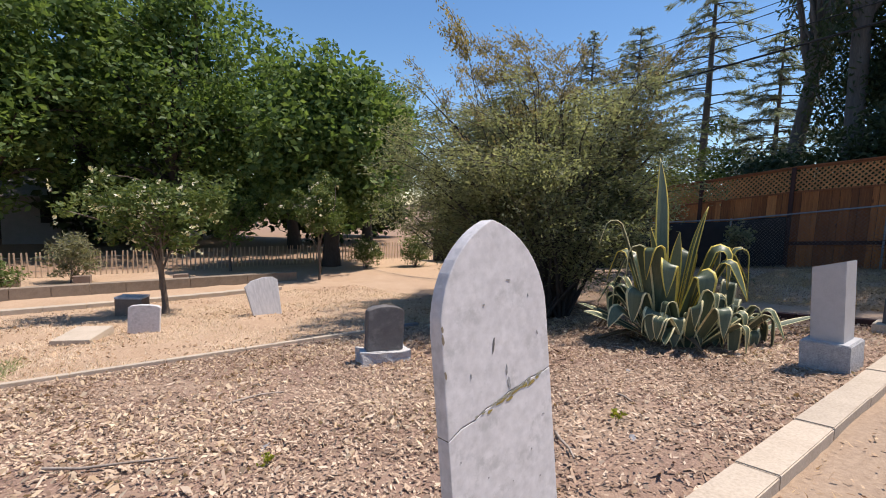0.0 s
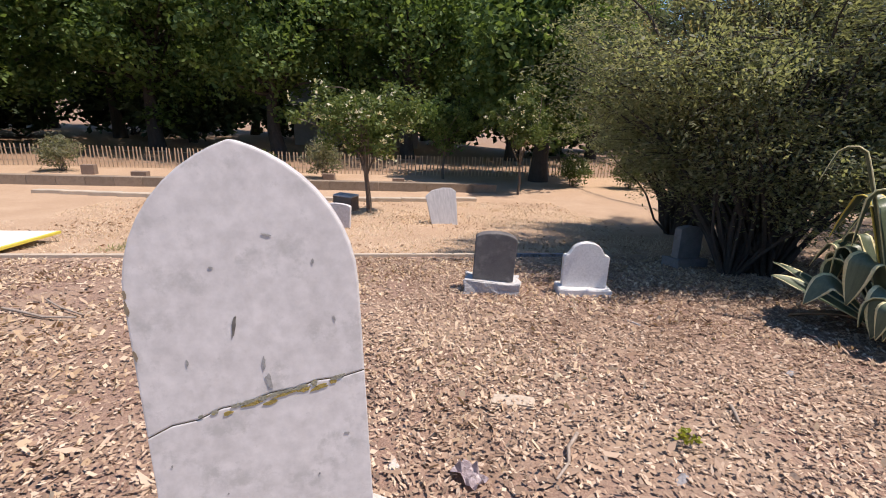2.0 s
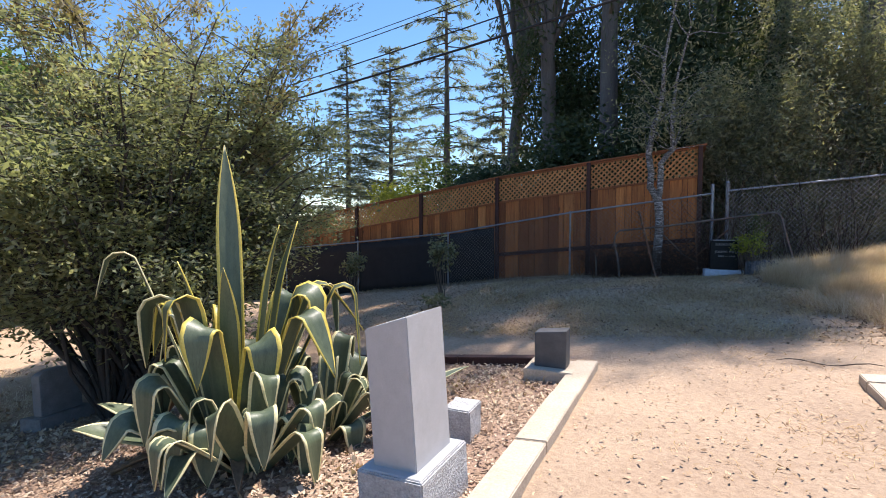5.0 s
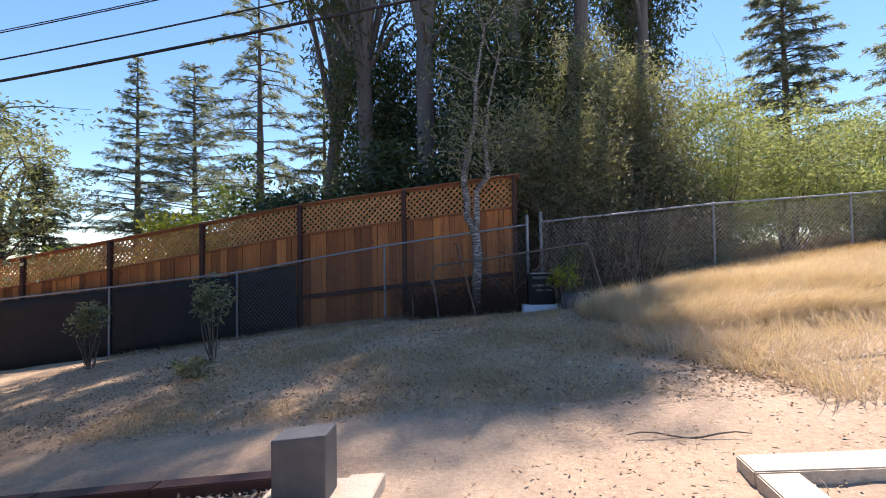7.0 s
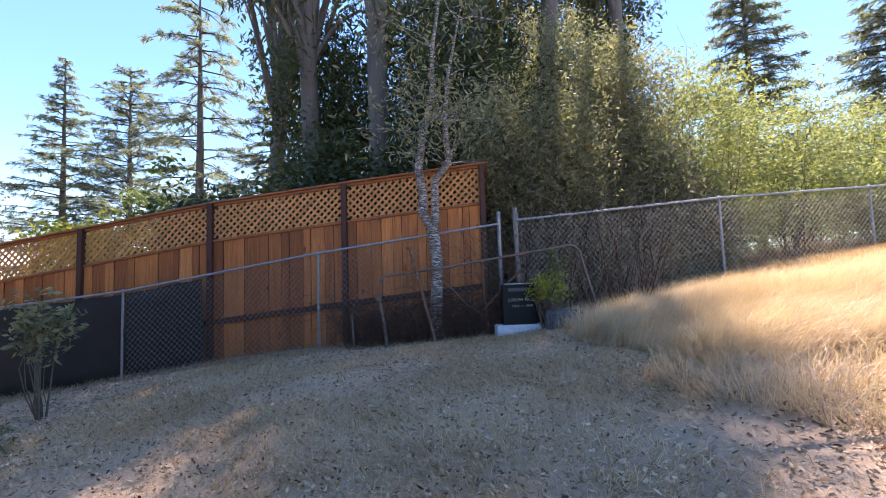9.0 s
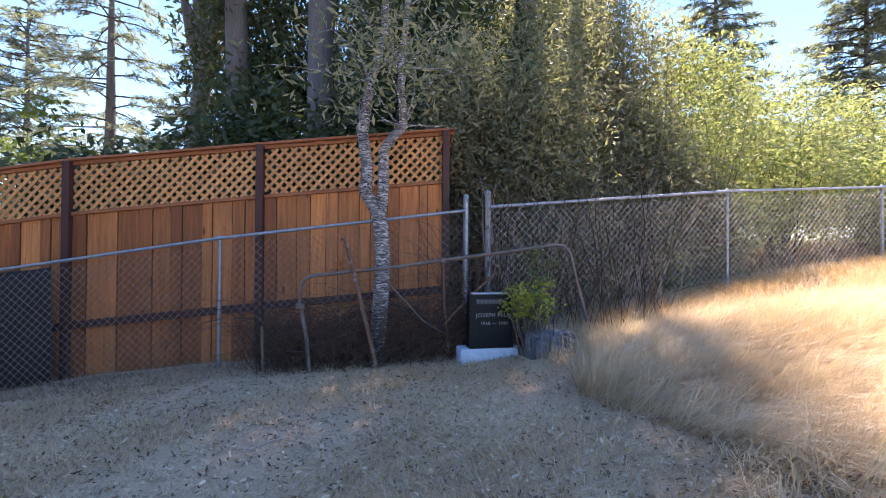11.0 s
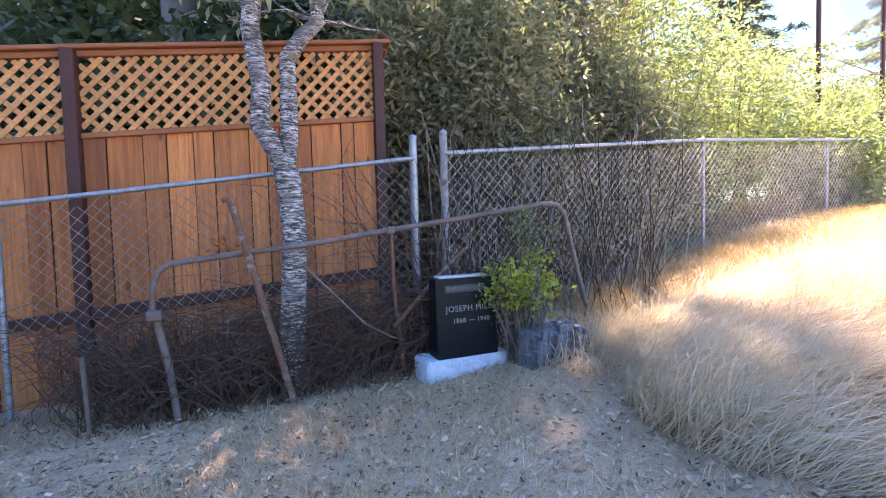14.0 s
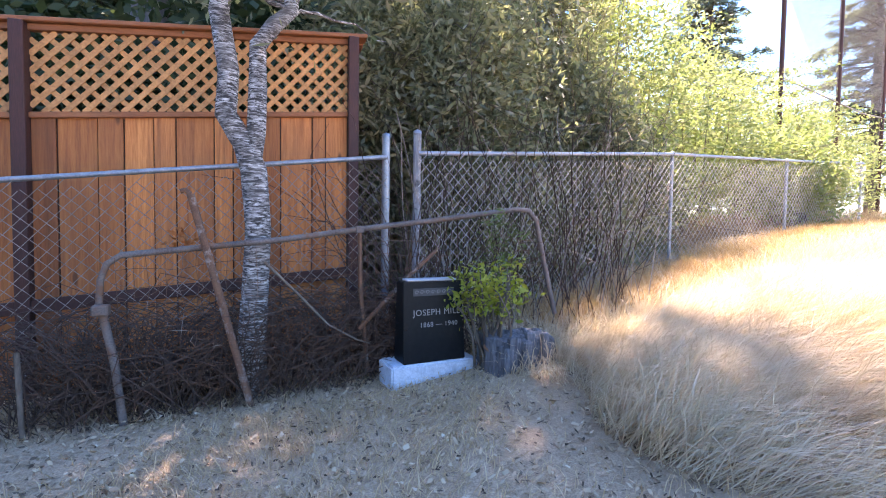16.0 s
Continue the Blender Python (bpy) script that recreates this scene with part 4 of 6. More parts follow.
    # offset rosettes
    for cx, cy, n, mid, spread in ((0.48, 0.40, 19, 0.4, 2.6), (0.36, -0.16, 12, -0.6, 1.9)):
        for k in range(n):
            leaf(mid + spread * (2 * k / (n - 1) - 1) * 0.8 + rng.normal() * 0.2, rng.uniform(0.7, 1.38), rng.uniform(0.65, 1.2), rng.uniform(0.14, 0.20), rng.uniform(2.3, 3.0), 0.10, cream, 0.10, rng.normal() * 0.6, rng.uniform(0.48, 0.66), cx, cy)


agave()

# ---- trees and shrubs ----
def spray_shrub(x, y, centre, radii, z0, z1, seed, branches, twigs, per, upright, label):
    """A spreading shrub: arching stems, side twigs in loose layers, small leaves strung along the twigs."""
    rng = np.random.default_rng(seed)
    top = thing("big_shrub", pose(x, y, gz(x, y)), label, "shrub")
    wood, cen, along, tips, tips_along = [], [], [], [], []
    crown = envelope(rng, branches, radii, z0, z1, 0.55, 1.6)
    far_out = np.hypot(crown[:, 0] / radii[0], crown[:, 1] / radii[1])
    crown[:, :2] *= np.minimum(1.0, 0.92 / np.maximum(far_out, 0.01))[:, None]
    crown[:, 0] += centre[0]
    crown[:, 1] += centre[1]
    spring = [np.array((rng.normal() * 0.16, rng.normal() * 0.16, -0.1)) for _ in range(12)]

    def string(p, q, n, spread, tall):
        u = rng.uniform(0.05, 1.05, (n, 1))
        d = q - p
        c = p + d * u + rng.normal(size=(n, 3)) * spread
        c[:, 2] -= (u[:, 0] ** 2) * 0.12 * np.linalg.norm(d)
        (tips if tall else cen).append(c)
        (tips_along if tall else along).append(np.repeat(d[None, :] / (np.linalg.norm(d) + 1e-6), n, 0))

    def bough(b, q, count, r0, tall):
        d = q - b
        reach = math.hypot(d[0], d[1])
        pts = []
        for u in np.linspace(0, 1, 8):
            rise = 1 - (1 - u) ** (1.5 if not tall else 1.1)
            p = b + np.array((d[0] * u, d[1] * u, d[2] * rise))
            pts.append(p + rng.normal(size=3) * 0.05 * (0 < u))
        wood.append(tube_np([tuple(p) for p in pts], [r0 * (1 - 0.86 * k / 7) for k in range(8)], 5))
        for k in range(count):
            j = int(rng.integers(3 if not tall else 4, 8))
            p = pts[j]
            a = math.atan2(d[1], d[0]) + rng.normal() * 1.1
            lift = rng.normal() * 0.22 + (0.9 if tall else 0.05)
            length = rng.uniform(0.3, 0.95) * (0.75 if tall else 1.0)
            e = p + np.array((math.cos(a), math.sin(a), lift)) * length
            wood.append(tube_np([tuple(p), tuple((p + e) / 2 + (0, 0, 0.03)), tuple(e)], [0.007, 0.005, 0.002], 3))
            string(p, e, per, 0.055 if tall else 0.085, tall)

    for k, q in enumerate(crown):
        bough(spring[k % 12], q, twigs, rng.uniform(0.018, 0.05), False)
    for k in range(upright):
        a, r = rng.uniform(0, 6.283), rng.uniform(0.2, 1.0)
        q = np.array((centre[0] + math.cos(a) * r * radii[0] * 0.85, centre[1] + math.sin(a) * r * radii[1] * 0.85, z1 * rng.uniform(0.94, 1.13)))
        bough(spring[k % 12], q, 12, 0.022, True)
    v, f = join_np([w for w in wood])
    tagged(mesh_np("stem", v, f, M_DARKBARK, top, "", True), kind="stuff")

    def hang(name, centres, dirs, mat, label=""):
        c, d = np.concatenate(centres), np.concatenate(dirs)
        n = len(c)
        d = d + rng.normal(size=(n, 3)) * 0.55
        d /= np.linalg.norm(d, axis=1)[:, None]
        s = np.cross(d, rng.normal(size=(n, 3)) * 0.6 + (0, 0, 1.0))
        s /= np.linalg.norm(s, axis=1)[:, None] + 1e-9
        k = rng.uniform(0.6, 1.3, (n, 1))
        L, W = 0.068 * k * 0.5, 0.027 * k * 0.5
        v = np.stack([c - d * L, c + s * W, c + d * L, c - s * W], 1).reshape(-1, 3)
        mesh_np(name, v, np.arange(4 * n).reshape(-1, 4), mat, top, label)

    hang("crown", cen, along, M_OLIVE)
    if upright:
        hang("tip_foliage", tips, tips_along, M_TIPS, "sparse reddish-brown leaf tips")


spray_shrub(-5.8, -9.05, (-0.95, 0.4), (2.9, 3.1), 1.5, 4.5, 21, 190, 13, 78, 34, "large spreading grey-olive shrub with arching dark stems")
spray_shrub(-9.4, -7.4, (-0.2, 0.2), (2.7, 2.8), 1.3, 4.3, 22, 110, 11, 70, 12, "large grey-olive shrub grown into its neighbour")

tree("flowering_tree", -13.5, -14.35, 3.8, (1.35, 1.75), M_OLEANDER, M_BARK, "small cream-flowered tree with bent slender trunk", 31, 75, 85, (0.14, 0.06), 0.42, 0.38, 0.075, 1, "flowering saplings", flowers=110, lean=(0.02, -0.10), uneven=0.6, limbs=22)
tree("flowering_tree", -18.2, -8.5, 4.4, (1.1, 1.2), M_OLEANDER, M_BARK, "slender cream-flowered young tree", 32, 60, 80, (0.15, 0.065), 0.4, 0.36, 0.05, 1, "flowering saplings", flowers=70, uneven=0.6, limbs=18)
tree("young_tree", -22.6, -10.9, 4.3, (1.5, 1.6), M_OAK, M_BARK, "young dark green tree beside the lath fence", 33, 70, 80, (0.17, 0.075), 0.5, 0.34, 0.06, 1, "flowering saplings", uneven=0.5, limbs=18)
for x, y, h, s in ((-20.5, -5.2, 1.7, 34), (-19.5, -3.0, 1.7, 35), (-21.8, -16.5, 2.0, 36), (-22.2, -20.5, 1.6, 37), (-19.8, -18.6, 1.3, 38), (-22.4, -27.5, 1.7, 39)):
    tree("flowering_shrub", x, y, h, (0.95, 0.95), M_OLEANDER if x > -21 else M_GREYBUSH, M_BARK, "low leafy shrub with pale flowers" if x > -21 else "low grey-green leafy shrub", s, 40, 60, (0.15, 0.05), 0.4, 0.05, 0.02, 8, "flowering shrubs", "shrub", flowers=45 if x > -21 else 0, limbs=14)

WOODS = ((-33, -4.5, 14, 6.0, 51), (-32, -12, 17, 6.2, 52), (-31, -20, 16, 6.0, 53), (-33, -28, 17, 6.4, 54), (-30, -36, 15, 6.0, 55), (-32, -45, 17, 6.6, 56), (-25, -53, 16, 6.5, 57), (-40, -16, 20, 7.5, 58), (-41, -34, 20, 7.5, 59), (-23.3, -34.6, 13, 5.0, 60), (-40, -2, 15, 6.5, 61), (-37, 3.5, 15, 5.0, 63), (-22.3, -6.2, 10.5, 4.2, 64), (-15, -58, 16, 7, 62))
for x, y, h, r, s in WOODS:
    tree("shade_tree", x, y, h, (r, r), M_OAK, M_DARKBARK, "tall dark green broad-leaved shade tree", s, 190, 120, (0.36, 0.20), 1.45, 0.13, 0.42, 1, "trees beyond the lath fence", limbs=34, uneven=0.4)
for k, (x, y) in enumerate(((-50, -44), (-52, -35), (-50, -26), (-52, -18), (-50, -9), (-46, -54))):
    tree("shade_tree", x, y, 17, (6.5, 6.5), M_OAK, M_DARKBARK, "tall dark green broad-leaved shade tree", 260 + k, 130, 90, (0.5, 0.28), 1.8, 0.04, 0.4, 1, "trees beyond the lath fence", limbs=20, uneven=0.4)
for k, y in enumerate(range(-70, 14, 7)):
    tree("understorey_bush", -39 - 6 * (k % 2), y, 6.5, (4.0, 4.6), M_EUC, M_DARKBARK, "dark dense understorey bush under the trees", 80 + k, 70, 60, (0.7, 0.4), 2.0, 0.0, 0.08, 8, "understorey", "shrub", limbs=8)


def conifer(x, y, height, width, seed, droop=0.25, power=0.75, gap=0.034, dense=1.0, label="tall blue-green conifer with level tiers of boughs", mat=M_CONIFER):
    """A leader with tiers of flat boughs, twigs to both sides of each bough and needle sprays on the twigs."""
    rng = np.random.default_rng(seed)
    top = thing("conifer", pose(x, y, gz(x, y)), label, "tree", "conifers beyond the fence")
    v, f = tube_np([(0, 0, -0.3), (0.05, 0, height * 0.5), (0, 0, height)], [height * 0.017, height * 0.010, 0.03], 8)
    mesh_np("trunk", v, f, M_GREYTRUNK, top, "", True)
    limbs, cen, way = [], [], []
    z = height * 0.10
    while z < height * 0.985:
        f = 1 - z / height
        lean = rng.uniform(0, 6.283)
        for k in range(6):
            a = lean + k * 1.047 + rng.normal() * 0.35
            L = width * f ** power * rng.uniform(0.45, 1.1) + 0.2
            zz = z + rng.normal() * height * gap * 0.3

            def at(u):
                return np.array((math.cos(a) * L * u, math.sin(a) * L * u, zz + 0.14 * L * u - droop * L * u * u))

            limbs.append(tube_np([tuple(at(u)) for u in (0, 0.4, 0.75, 1.0)], [0.05, 0.035, 0.02, 0.008], 3))
            m = int(7 * L * dense) + 3
            for q in range(m):
                u = rng.uniform(0.25, 1.0)
                side = 1 if q % 2 else -1
                tw = (0.30 * L * (1.15 - u) + 0.25) * rng.uniform(0.5, 1.1)
                b = a + side * rng.uniform(0.5, 1.1)
                d = np.array((math.cos(b), math.sin(b), -0.25 + rng.normal() * 0.12))
                n = int(17 * tw) + 6
                w = rng.uniform(0, 1, (n, 1))
                cen.append(at(u) + d * tw * w + rng.normal(size=(n, 3)) * (0.05, 0.05, 0.06))
                way.append(np.repeat(d[None, :], n, 0))
        z += height * gap * (0.6 + 0.5 * f) + 0.05
    v, f = join_np(limbs)
    tagged(mesh_np("branch_work", v, f, M_DARKBARK, top), kind="stuff")
    c, d = np.concatenate(cen), np.concatenate(way)
    n = len(c)
    d = d + rng.normal(size=(n, 3)) * (0.35, 0.35, 0.3)
    d /= np.linalg.norm(d, axis=1)[:, None]
    s = np.cross(d, rng.normal(size=(n, 3)) * 0.35 + (0, 0, 1.0))
    s /= np.linalg.norm(s, axis=1)[:, None] + 1e-9
    k = rng.uniform(0.6, 1.3, (n, 1))
    v = np.stack([c - d * 0.17 * k, c + s * 0.026 * k, c + d * 0.17 * k, c - s * 0.026 * k], 1).reshape(-1, 3)
    mesh_np("foliage", v, np.arange(4 * n).reshape(-1, 4), mat, top)


conifer(-27.5, 21.0, 19.6, 10.5, 101, 0.08, 1.2, 0.040, 0.62)
conifer(-23.2, 21.5, 18.8, 7.2, 102, 0.05, 0.58, 0.036, 0.62)
conifer(-14.6, 15.5, 19.4, 5.4, 103, 0.34, 0.42, 0.07, 0.6, "tall open cedar with long drooping boughs")
conifer(-11.0, 16.5, 13.0, 4.2, 104, 0.30, 0.5, 0.06, 0.8, "tall open cedar with long drooping boughs")
conifer(-31.0, 17.0, 11.0, 3.4, 105, 0.15, 0.8)
conifer(20.0, 14.0, 15.0, 4.6, 106, 0.18, 0.6)
conifer(15.5, 18.0, 17.0, 4.4, 107, 0.18, 0.6)
conifer(25.0, 9.5, 15.0, 4.6, 1071, 0.18, 0.6)
conifer(28.0, 5.0, 14.0, 4.4, 1072, 0.18, 0.6)
tree("round_tree", -32.0, 15.0, 14.0, (4.9, 4.9), M_OLIVE, M_BARK, "round-headed green tree beyond the fence", 108, 90, 130, (0.28, 0.10), 1.15, 0.3, 0.28, 1, "trees beyond the fence", uneven=0.12)
tree("yellow_shrub", -10.4, 3.2, 4.4, (1.6, 1.2), M_BRIGHT, M_BARK, "bright yellow-green shrub behind the fence", 109, 70, 80, (0.16, 0.08), 0.6, 0.1, 0.03, 8, category="shrub", limbs=12)
for x, y, h, r, s in ((-9.7, 5.6, 6.0, 2.3, 110), (-16.0, 4.6, 4.0, 2.2, 111), (-19.5, 5.0, 3.2, 2.2, 112), (-6.5, 3.4, 4.6, 1.8, 113)):
    tree("green_shrub", x, y, h, (r, r * 0.8), M_OLEANDER if s < 112 else M_GREYBUSH, M_BARK, "bushy mid-green shrub behind the fence", s, 80, 80, (0.22, 0.09), 0.8, 0.05, 0.04, 8, "shrubs behind the fence", "shrub", limbs=12)
for x, y, h, r, s, n in ((-7.4, 8.6, 31, 2.7, 120, 50), (-5.0, 6.0, 35, 2.7, 121, 50), (-2.6, 4.8, 35, 2.8, 122, 54), (0.2, 5.2, 36, 2.7, 123, 88), (-3.4, 9.8, 38, 3.4, 124, 78), (0.9, 9.4, 38, 3.2, 126, 100)):
    tree("eucalyptus_tree", x, y, h, (r, r), M_EUC, M_GREYTRUNK, "tall dark eucalyptus with hanging leaves behind the fence", s, n, 130, (0.32, 0.085), 0.95, 0.14, 0.32, 1, "eucalyptus behind the fence", droop=1.1, limbs=36, squash=1.35, uneven=0.6, hollow=1.2)
# lean and crown height chosen so the unseen crown shades ground before the fence
tree("eucalyptus_tree", 2.1, 6.3, 33, (2.0, 1.5), M_EUC, M_GREYTRUNK, "tall leaning eucalyptus, its unseen high crown placed to cast shade", 125, 82, 130, (0.32, 0.085), 0.95, 0.57, 0.28, 1, "eucalyptus behind the fence", droop=1.1, limbs=30, squash=1.2, uneven=0.5, lean=(0.05, 0.0))
tree("eucalyptus_tree", 7.4, 17.0, 22, (2.9, 2.6), M_EUC, M_GREYTRUNK, "dark eucalyptus standing well behind the chain-link", 128, 120, 130, (0.34, 0.10), 1.0, 0.34, 0.24, 1, "eucalyptus behind the fence", droop=1.0, limbs=30, squash=1.2, uneven=0.6)
# added shade caster: crown out of view, sized to dim the right foreground
tree("eucalyptus_tree", 4.6, 6.3, 23.5, (1.3, 0.9), M_EUC, M_GREYTRUNK, "added bare-stemmed eucalyptus whose unseen high crown shades the slope", 129, 12, 34, (0.32, 0.085), 0.7, 0.87, 0.2, 1, "eucalyptus behind the fence", droop=1.0, limbs=18, squash=0.7, uneven=0.6)
for x, y, h, r, s in ((-4.6, 7.6, 12, 2.4, 170), (-1.4, 7.4, 13, 2.6, 171), (1.9, 8.4, 13, 2.6, 172), (-0.4, 3.4, 8.5, 1.7, 173)):
    tree("evergreen_tree", x, y, h, (r, r), M_EUC, M_DARKBARK, "dense dark evergreen tree behind the fence", s, 130, 120, (0.26, 0.08), 1.0, 0.08, 0.14, 1, "evergreens behind the fence", droop=0.9, limbs=26, squash=1.4, uneven=0.55, hollow=1.4)
for x, y, h, r, s in ((-6.2, 2.6, 4.2, 1.9, 160), (-3.4, 2.4, 4.6, 1.9, 161), (-0.9, 2.3, 4.8, 1.7, 162), (1.0, 3.2, 6.0, 1.8, 163), (2.4, 5.4, 7.5, 2.2, 164)):
    tree("dark_bush", x, y, h, (r, r * 0.7), M_EUC, M_DARKBARK, "dense dark bush close behind the fence", s, 120, 110, (0.2, 0.09), 0.9, 0.0, 0.03, 8, "shrubs behind the fence", "shrub", limbs=14)
for x, y, h, r, s in ((1.55, 1.2, 4.6, 1.25, 130), (3.0, 2.2, 6.2, 1.5, 131), (0.4, 1.5, 5.0, 1.0, 132), (2.2, 4.0, 8.5, 1.9, 133), (3.6, 1.6, 3.2, 1.0, 134), (2.0, 0.85, 1.5, 0.7, 135), (3.1, 1.05, 1.3, 0.75, 136), (1.3, 0.75, 1.7, 0.6, 137), (2.6, 1.3, 2.0, 0.7, 138), (4.2, 1.5, 1.8, 0.7, 139)):
    tree("scrub_bush", x, y, h, (r, r), M_GREYBUSH, M_BARK, "grey-green scrub bush with thin upright stems", s, 190, 170, (0.12, 0.036), 0.7, 0.0, 0.03, 14, "scrub behind the chain-link", "shrub", droop=0.5, twigs=60, limbs=36, squash=1.3, hollow=1.0)
for x, y, h, r, s in ((5.0, 2.4, 4.9, 1.5, 140), (7.2, 3.3, 4.6, 1.7, 141), (9.8, 3.9, 4.2, 1.8, 142), (6.4, 5.8, 6.6, 2.0, 143), (12.6, 4.8, 4.0, 2.0, 144), (8.6, 1.9, 2.2, 1.1, 145), (15.5, 6.0, 4.4, 2.4, 146), (10.6, 7.6, 5.4, 2.4, 147), (5.4, 7.4, 3.6, 1.9, 148), (8.2, 8.0, 3.6, 2.0, 149), (12.8, 10.0, 4.6, 2.6, 1481), (18.5, 9.5, 4.2, 2.6, 1482)):
    tree("lime_bush", x, y, h, (r, r), M_LIME, M_BARK, "sunlit yellow-green bush behind the chain-link", s, 120, 110, (0.11, 0.04), 0.7, 0.0, 0.03, 12, "sunlit bushes", "shrub", twigs=40, limbs=26)
for x, y, h, s in ((-4.9, -3.2, 1.5, 150), (-8.15, -2.2, 1.5, 151)):
    tree("sapling", x, y, h, (0.36, 0.36), M_GREYBUSH, M_BARK, "thin multi-stemmed sapling with few leaves", s, 26, 24, (0.10, 0.045), 0.2, 0.35, 0.014, 9, "saplings by the fence", "shrub", limbs=12)

tree("low_weed", -4.45, -4.25, 0.34, (0.42, 0.3), M_GREYBUSH, M_BARK, "low grey-green weed clump beside a sapling", 152, 22, 30, (0.07, 0.022), 0.12, 0.0, 0.008, 10, category="weed", limbs=12)


def pale_tree():
    """Forked pale-barked tree in front of the fence."""
    top = thing("pale_barked_tree", pose(-0.8, -0.75, gz(-0.8, -0.75)), "pale fissured-bark tree forking into two crooked stems", "tree")
    g = gz(-0.8, -0.75)
    stem = [(0, 0, -0.2), (-0.02, 0, 0.3), (0.01, 0, 0.8), (0.03, 0, 1.2), (0.0, 0, 1.62), (-0.06, 0, 1.8), (-0.18, 0, 2.0), (-0.16, 0, 2.3), (-0.22, 0, 2.7), (-0.14, 0.02, 3.3), (0.02, 0.1, 3.9), (0.05, 0.15, 4.8), (0.25, 0.2, 6.0)]
    other = [(0.0, -0.01, 1.70), (0.02, -0.01, 1.9), (0.03, -0.01, 2.2), (0.03, 0, 2.5), (0.14, 0, 2.66), (0.26, 0, 2.78), (0.24, 0, 3.1), (0.22, 0.05, 3.5), (0.3, 0.1, 4.3), (0.5, 0.1, 5.2)]
    a = tube_np(stem, [0.125, 0.10, 0.092, 0.088, 0.09, 0.08, 0.073, 0.07, 0.066, 0.055, 0.045, 0.035, 0.02], 12)
    b = tube_np(other, [0.06, 0.066, 0.064, 0.06, 0.058, 0.052, 0.045, 0.038, 0.028, 0.015], 10)
    v, f = join_np([a, b])
    mesh_np("trunk", v, f, M_PALEBARK, top, "", True)
    rng = np.random.default_rng(5)
    limbs, tips = [], []
    for src, lo in ((stem, 8), (other, 5)):
        for k in range(16):
            j = rng.integers(lo, len(src))
            p = Vector(src[j])
            d = Vector((rng.normal(), rng.normal() * 0.7, 0.7)).normalized()
            pts, q = [tuple(p)], p
            for s in range(5):
                d = (d + Vector(rng.normal(size=3)) * 0.25).normalized()
                q = q + d * rng.uniform(0.15, 0.32)
                pts.append(tuple(q))
                tips.append(tuple(q))
            limbs.append(tube_np(pts, [0.016, 0.013, 0.01, 0.007, 0.005, 0.002], 4))
    v, f = join_np(limbs)
    mesh_np("branch_work", v, f, M_PALEBARK, top, "", True)
    tips = np.array(tips)
    tips = tips[tips[:, 2] > 3.0]
    c = tips[rng.integers(0, len(tips), 2600)] + rng.normal(size=(2600, 3)) * 0.25
    v, f = leaves_np(rng, c, 0.12, 0.035, 0.4, 0.5)
    mesh_np("crown", v, f, M_GREYBUSH, top)


pale_tree()


# ---- leaning gate, pipes and brambles by the fence ----
def old_gate():
    gate = thing("old_pipe_gate", Matrix(), "rusty bent pipe gate with torn wire leaning by the fence", "gate")
    g = 0.2
    y = -0.93
    tube("frame", [(-1.62, y, 0.58), (-1.69, y, 0.86), (-1.68, y, 1.02), (-1.645, y, 1.12), (-1.57, y, 1.175), (-1.2, y, 1.215), (-0.6, y, 1.28), (-0.07, y, 1.36), (0.5, y, 1.435), (1.22, y, 1.54), (1.33, y, 1.53), (1.40, y, 1.45), (1.47, y, 1.15), (1.60, y, 0.66)], 0.021, M_PIPE, gate, "rusted bent pipe frame")
    tube("stay", [(-0.07, y, 1.36), (-0.06, y + 0.01, 0.9), (0.0, y + 0.02, 0.3)], 0.016, M_RUST, gate, "rusty upright stay")
    tube("stay", [(-0.07, y, 0.62), (0.3, y, 1.0), (0.52, y, 1.2)], 0.016, M_RUST, gate, "rusty diagonal stay")
    part("clamp", box(-0.10, -0.04, y - 0.03, y + 0.03, 1.33, 1.385, 0.005), M_PIPE, gate)
    wires = []
    rng = np.random.default_rng(77)
    for k in range(9):
        z = 0.32 + k * 0.11
        pts = [(x, y - 0.01 + rng.normal() * 0.01, z + 0.12 * (x + 1.6) / 3.0 + rng.normal() * 0.016) for x in np.linspace(-1.62, 1.5, 26)]
        wires.append(tube_np(pts, [0.0021] * 26, 3))
    for k in range(34):
        x = -1.6 + k * 0.092
        h = 1.16 + 0.12 * (x + 1.6)
        pts = [(x + rng.normal() * 0.012, y - 0.012 + rng.normal() * 0.01, 0.28 + (h - 0.28) * u) for u in np.linspace(0, 1, 9)]
        wires.append(tube_np(pts, [0.0019] * 9, 3))
    for k in range(46):
        x = rng.uniform(-1.5, 1.3)
        z = rng.uniform(0.3, 1.0)
        r = rng.uniform(0.05, 0.13)
        pts = [(x + r * math.cos(a), y - 0.02 + rng.normal() * 0.02, z + r * 0.8 * math.sin(a)) for a in np.linspace(rng.uniform(0, 3), rng.uniform(4, 7), 12)]
        wires.append(tube_np(pts, [0.0019] * 12, 3))
    v, f = join_np(wires)
    tagged(mesh_np("torn_wire", v, f, M_RUST, gate, "torn rusty wire netting"), kind="stuff")


old_gate()
p = thing("gate_pipe", Matrix(), "blue-grey galvanised pipe standing in the dry grass", "pipe")
tube("pipe", [(-1.66, -0.96, 0.80), (-1.60, -0.97, 0.5), (-1.545, -0.98, 0.02)], 0.024, M_PIPE, p)
part("collar", box(-1.715, -1.625, -1.0, -0.92, 0.80, 0.87, 0.01), M_PIPE, p, "rusted pipe collar")
p = thing("rusty_bar", Matrix(), "leaning rust-brown iron fence stake", "stake")
